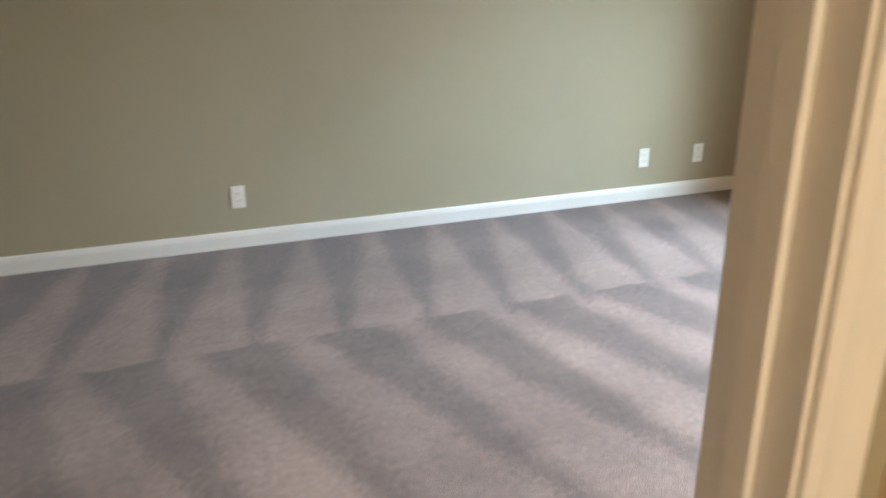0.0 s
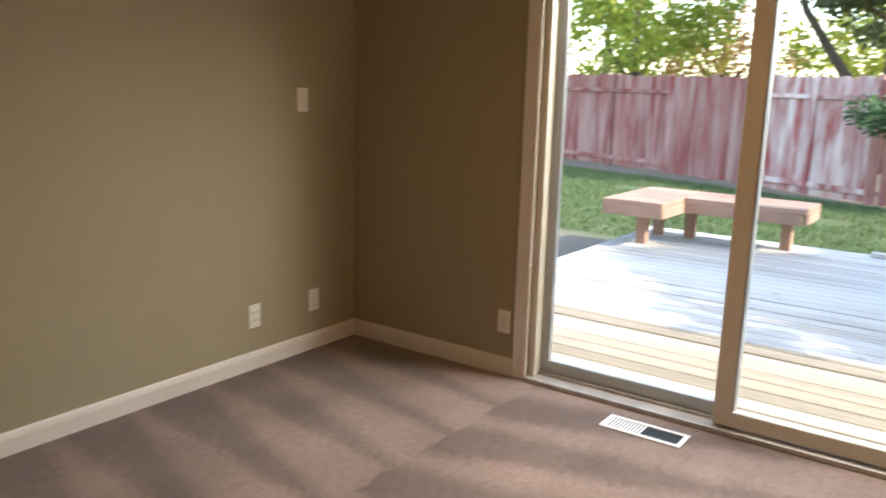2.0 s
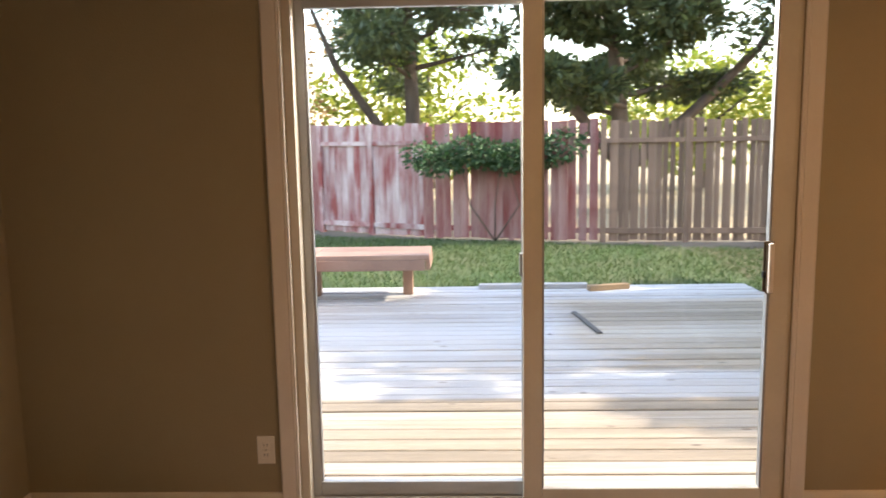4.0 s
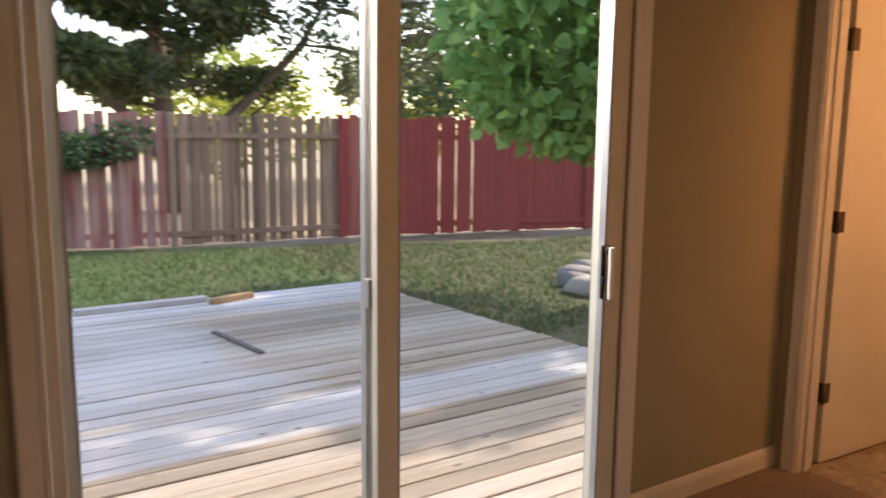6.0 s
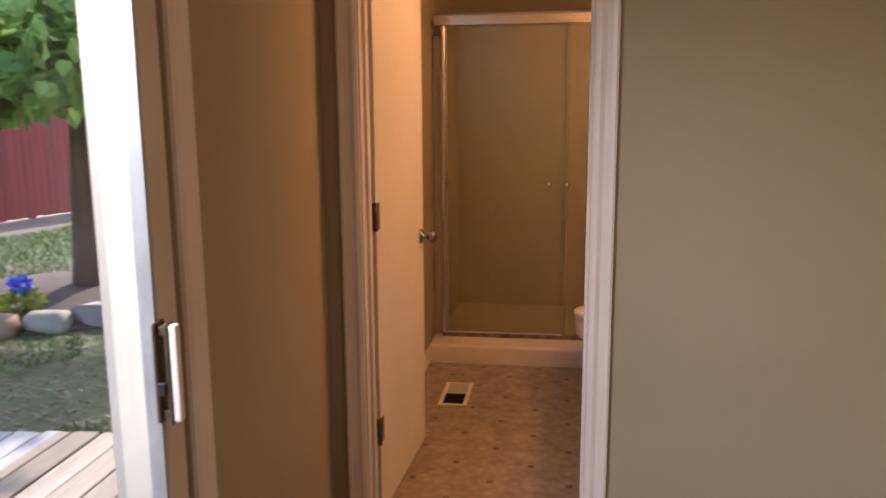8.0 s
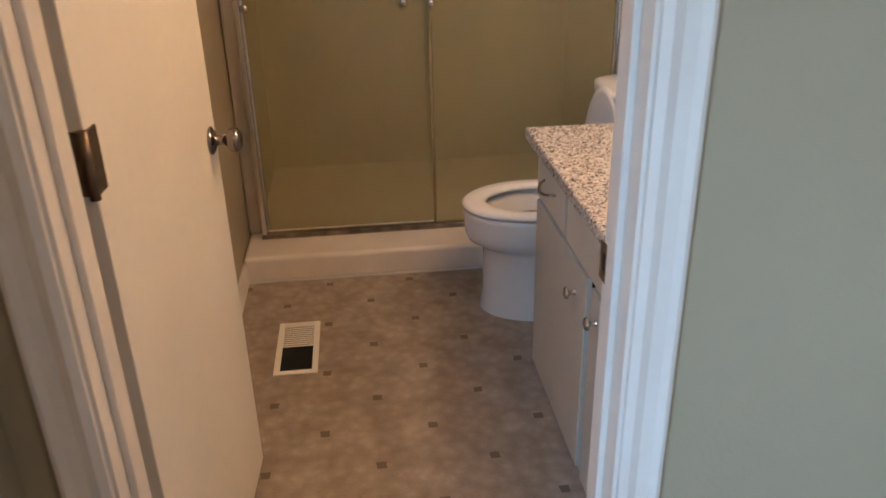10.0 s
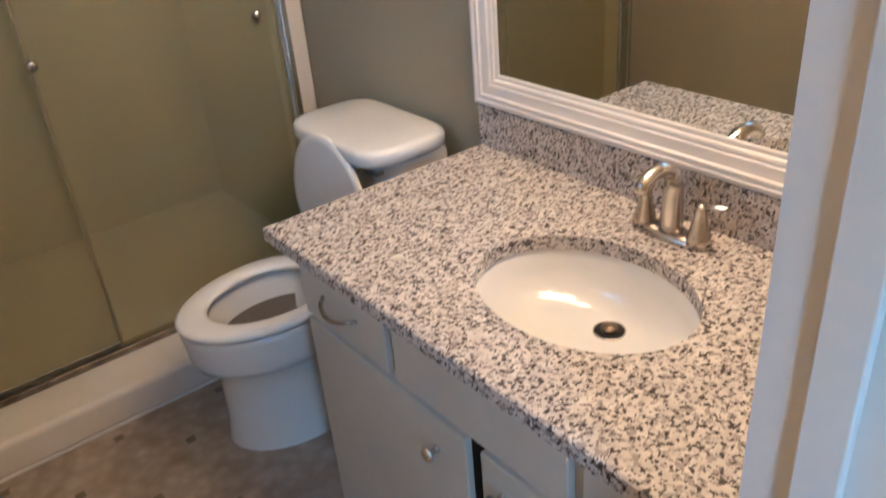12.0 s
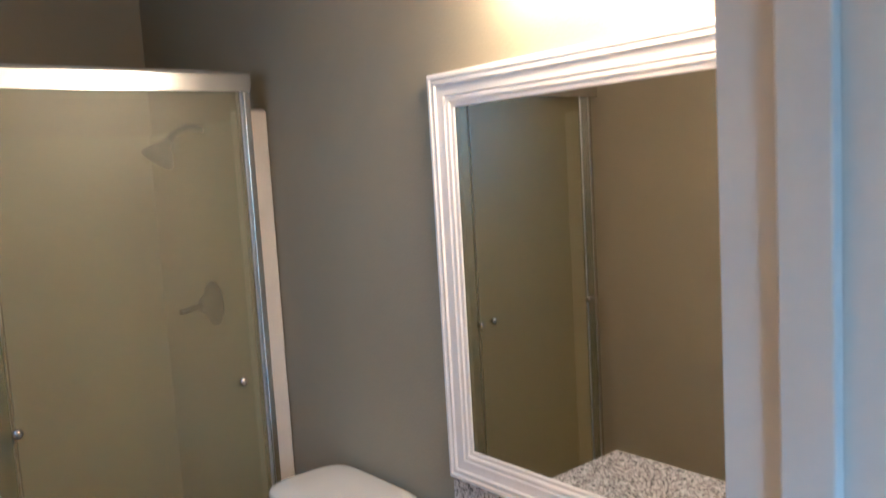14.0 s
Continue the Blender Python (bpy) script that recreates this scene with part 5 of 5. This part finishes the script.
def pine(at, h, spread, seed, low=1.9, stems=1, needles=22000, lean=0.0):
    """A conifer with long level boughs; several stems part near the ground on an old one."""
    x, y = at
    rng = np.random.default_rng(seed)
    limbs, lobes = [], []
    for k in range(30):
        z = low + (h - low) * k / 30
        a = k * 2.4 + rng.uniform(-0.4, 0.4)
        r = spread * (1 - 0.55 * (z - low) / (h - low)) * rng.uniform(0.5, 1.15)
        ex, ey, ez = x + r * math.cos(a), y + lean * (z - low) + r * math.sin(a), z + rng.uniform(-0.1, 0.8)
        limbs.append([(x, y + lean * (z - low), z, 0.07), ((x + ex) / 2, (y + ey) / 2, z + 0.25, 0.045), (ex, ey, ez, 0.012)])
        for q in (0.45, 0.7, 0.9, 1.05):
            w = rng.uniform(0.45, 0.85)
            lobes.append((x + (ex - x) * q + rng.uniform(-0.3, 0.3), y + (ey - y) * q + rng.uniform(-0.35, 0.35), z + 0.2 + (ez - z) * q + rng.uniform(-0.2, 0.2), w, w, w * 0.5))
    for k in range(1, stems):
        a = rng.uniform(0.8, 2.2) * (1 if k % 2 else -1)
        d = 0.55 + 0.5 * k
        limbs.append([(x, y, GZ + 0.9, 0.15), (x + 0.1, y + d * math.sin(a), 1.9, 0.12), (x + 0.2, y + 1.9 * d * math.sin(a), 3.2, 0.09), (x, y + 2.6 * d * math.sin(a), 5.0, 0.03)])
    tree("pine_tree", (x, y, GZ), "tall dark spreading pine behind the fence", [(x, y, GZ, 0.24), (x + 0.1, y + lean, 2.0, 0.18), (x - 0.05, y + 0.1 + lean * 3, h * 0.6, 0.11), (x, y + lean * 4, h, 0.03)], limbs, lobes, needles, 0.19, PINE, "needle", 0.0, seed)


pine((18.7, -0.1), 9.0, 3.6, 21, 1.75, 3, 60000, 0.12)
pine((17.5, -4.3), 9.5, 2.4, 22, 2.2, 1, 14000)
pine((20.4, 4.7), 9.0, 2.8, 23, 2.6, 2, 24000)


def leafy(at, h, r, material, label, seed, n=4500, size=0.16, low=0.9, name="garden_tree"):
    x, y = at
    rng = np.random.default_rng(seed)
    lobes = [(x + r * rng.uniform(-0.8, 0.8), y + r * rng.uniform(-0.8, 0.8), rng.uniform(low, h), r * 0.34, r * 0.34, r * 0.26) for _ in range(18)]
    tree(name, (x, y, GZ), label, [(x, y, GZ, 0.16), (x + 0.1, y, 1.6, 0.12), (x, y, h * 0.8, 0.04)], [[(x, y, 1.4, 0.06), (x + r * 0.4 * math.cos(a), y + r * 0.4 * math.sin(a), 2.4, 0.03)] for a in (0.5, 2.4, 4.4)], lobes, n, size, material, "leaf", 0.3, seed)


leafy((18.2, 9.6), 4.4, 1.9, LIME, "yellow-green sunlit tree leaning over the fence", 31, low=1.5)
leafy((25.5, 9.8), 5.0, 2.8, RUSSET, "russet and yellow tree beyond the fence", 32)
leafy((27.0, 4.6), 4.5, 3.2, LIME, "yellow-green tree beyond the fence", 33, 5000, 0.22)
leafy((25.3, -3.7), 3.6, 3.0, LIME, "pale yellow-green tree beyond the fence", 34, 5000, 0.22)
leafy((24.5, -9.0), 3.6, 3.0, LIME, "yellow-green tree beyond the fence", 35, 4000, 0.22)
leafy((20.5, -10.2), 7.5, 3.4, SHRUB, "dark green tree beyond the fence", 36, 6000, 0.20)
leafy((23.0, 12.5), 6.5, 3.0, LIME, "yellow-green tree beyond the fence", 37, 5000, 0.2)

bush = thing("fence_bush", (13.95, 2.95, GZ), "dense green shrub against the fence", "shrub")
for a, b in ((2.55, 0.2), (2.95, -0.1), (3.35, 0.15)):
    part("stem", add_tube(bmesh.new(), [(14.0, 2.95, GZ), (13.95, a, 0.3), (13.9, a + b, 1.0)], [0.016, 0.012, 0.006], 7), BARK, bush)
rng = np.random.default_rng(8)
leaf_cloud("crown", [(13.85 + rng.uniform(-0.15, 0.15), 1.75 + 2.4 * k / 13, 1.15 + rng.uniform(-0.14, 0.16), 0.32, 0.30, 0.24) for k in range(14)], 3500, 0.085, SHRUB, bush, 0.2, "leaf", rng)

# stone-edged planting bed round the maple
STONES = [mat("grey_stone", (0.24, 0.22, 0.21), (0.16, 0.15, 0.15), 7, 0.9, bump=0.6, bscale=25, fine=0.2), mat("pale_stone", (0.33, 0.30, 0.26), (0.24, 0.22, 0.19), 7, 0.9, bump=0.6, bscale=25, fine=0.2), mat("rust_stone", (0.26, 0.155, 0.105), (0.18, 0.12, 0.085), 7, 0.9, bump=0.6, bscale=25, fine=0.2)]
SN = ("rounded grey stone edging the planting bed", "pale stone edging the planting bed", "rust-brown stone edging the planting bed")
rng = np.random.default_rng(4)
ring = [(8.82, -2.21), (8.52, -1.91), (8.17, -1.74), (7.85, -1.76), (7.53, -1.86), (7.21, -2.06), (6.92, -2.31), (6.67, -2.66), (6.52, -3.06), (6.52, -3.51), (9.02, -2.61), (9.07, -3.06)]
for k, (x, y) in enumerate(ring):
    bm = bmesh.new()
    bmesh.ops.create_icosphere(bm, subdivisions=2, radius=1.0)
    w = rng.uniform(0.15, 0.21)
    for v in bm.verts:
        q = v.co.copy()
        lump = 1 + 0.34 * noise.noise(q * 1.3 + Vector((k * 3.1, 0, 0)))
        v.co = Vector((x, y, GZ + 0.055)) + Vector((math.copysign(abs(q.x) ** 0.4, q.x) * w * lump, math.copysign(abs(q.y) ** 0.4, q.y) * w * 0.75 * lump, max(-0.1, math.copysign(abs(q.z) ** 0.7, q.z) * 0.11 * lump)))
    i = (0, 0, 1, 2, 2, 1, 0, 1, 2, 0, 1, 0)[k]
    tagged(part("edging_stone", bm, STONES[i], smooth=True), SN[i], "stone", "stones round the bed")
SOIL = mat("bed_soil", (0.06, 0.042, 0.03), (0.03, 0.022, 0.017), 4, 0.95, bump=0.9, bscale=30, fine=0.35)
bm = bmesh.new()
add_lathe(bm, Matrix.Translation((7.72, -3.05, GZ)), [(1.32, 0.0), (1.2, 0.05), (0.6, 0.09), (0.02, 0.11)], 32, 1.0, 0.95)
setting("planting_bed", bm, SOIL, "dark mulched planting bed", "planting bed")
BLUE = leaf_mat("blue_petal", (0.03, 0.07, 0.55), (0.06, 0.14, 0.80), 0.2)
fl = thing("blue_flower", (7.61, -2.31, GZ), "bright blue flower cluster in the bed", "flower")
leaf_cloud("petals", [(7.61, -2.31, 0.0, 0.075, 0.075, 0.06)], 160, 0.05, BLUE, fl, 0.0)
leaf_cloud("leaves", [(7.61, -2.26, -0.14, 0.16, 0.14, 0.07)], 120, 0.09, LIME, fl, 0.0)
for a, b in ((0, 0), (0.04, 0.03), (-0.05, 0.02)):
    part("stem", add_tube(bmesh.new(), [(7.61 + a, -2.31 + b, GZ + 0.03), (7.61 + a, -2.31 + b, 0.0)], 0.006, 6), SHRUB, fl)

# grass blades on the lawn
rng = np.random.default_rng(9)
NB = 80000
gx, gy = rng.uniform(4.2, 17.0, NB * 2), rng.uniform(-12, 11, NB * 2)
line = np.interp(gy, [p[1] for p in LINE[::-1]], [p[0] for p in LINE[::-1]])
bare = np.array([noise.noise(Vector((a * 0.7, b * 0.7, 3.0))) for a, b in zip(gx, gy)])
keep = (gx < line - 0.15) & ~((gx < DX + 0.06) & (gy > 0.06 + 0.09 * (gx - 4.03)) & (gy < 5.60)) & (gx - 0.32 * gy < 12.95 + 0.5 * bare) & ~((gy > 5.5) & (gx < 9.2)) & (bare > np.where((gx < 9.2) & (gy < 0.0), -0.20, -0.45)) & ((gx - 7.72) ** 2 + (gy + 3.05) ** 2 > 1.75)
gx, gy = gx[keep][:NB], gy[keep][:NB]
n = len(gx)
a = rng.uniform(0, 2 * np.pi, n)
h, w = rng.uniform(0.03, 0.085, n), rng.uniform(0.006, 0.012, n)
base = np.stack([gx, gy, np.full(n, GZ - 0.005)], 1)
sd = np.stack([np.cos(a), np.sin(a), np.zeros(n)], 1) * w[:, None]
tip = base + np.stack([rng.normal(0, 0.025, n), rng.normal(0, 0.025, n), h], 1)
V = np.stack([base - sd, base + sd, tip], 1).reshape(-1, 3)
me = bpy.data.meshes.new("grass")
me.from_pydata(V.tolist(), [], [(3 * k, 3 * k + 1, 3 * k + 2) for k in range(n)])
me.materials.append(leaf_mat("grass_blade", (0.042, 0.105, 0.022), (0.11, 0.135, 0.045), 0.3))
tagged(new("grass", me), "short patchy green lawn grass", "grass", kind="stuff")

# dry thatch between the blades beside the deck
rng = np.random.default_rng(19)
n = 26000
gx, gy = rng.uniform(4.2, 13.0, n), rng.uniform(-4.5, 0.05, n)
ok = (gx - 7.72) ** 2 + (gy + 3.05) ** 2 > 1.75
gx, gy = gx[ok], gy[ok]
n = len(gx)
a = rng.uniform(0, 2 * np.pi, n)
w = rng.uniform(0.006, 0.013, n)
base = np.stack([gx, gy, np.full(n, GZ - 0.002)], 1)
sd = np.stack([np.cos(a), np.sin(a), np.zeros(n)], 1) * w[:, None]
ln = rng.uniform(0.03, 0.09, n)
tip = base + np.stack([-np.sin(a) * ln, np.cos(a) * ln, rng.uniform(0.008, 0.03, n)], 1)
V = np.stack([base - sd, base + sd, tip], 1).reshape(-1, 3)
me = bpy.data.meshes.new("thatch")
me.from_pydata(V.tolist(), [], [(3 * k, 3 * k + 1, 3 * k + 2) for k in range(n)])
me.materials.append(leaf_mat("dry_thatch", (0.22, 0.16, 0.09), (0.10, 0.075, 0.045), 0.15))
tagged(new("thatch", me), "dry tan grass thatch beside the deck", "dry grass", kind="stuff")
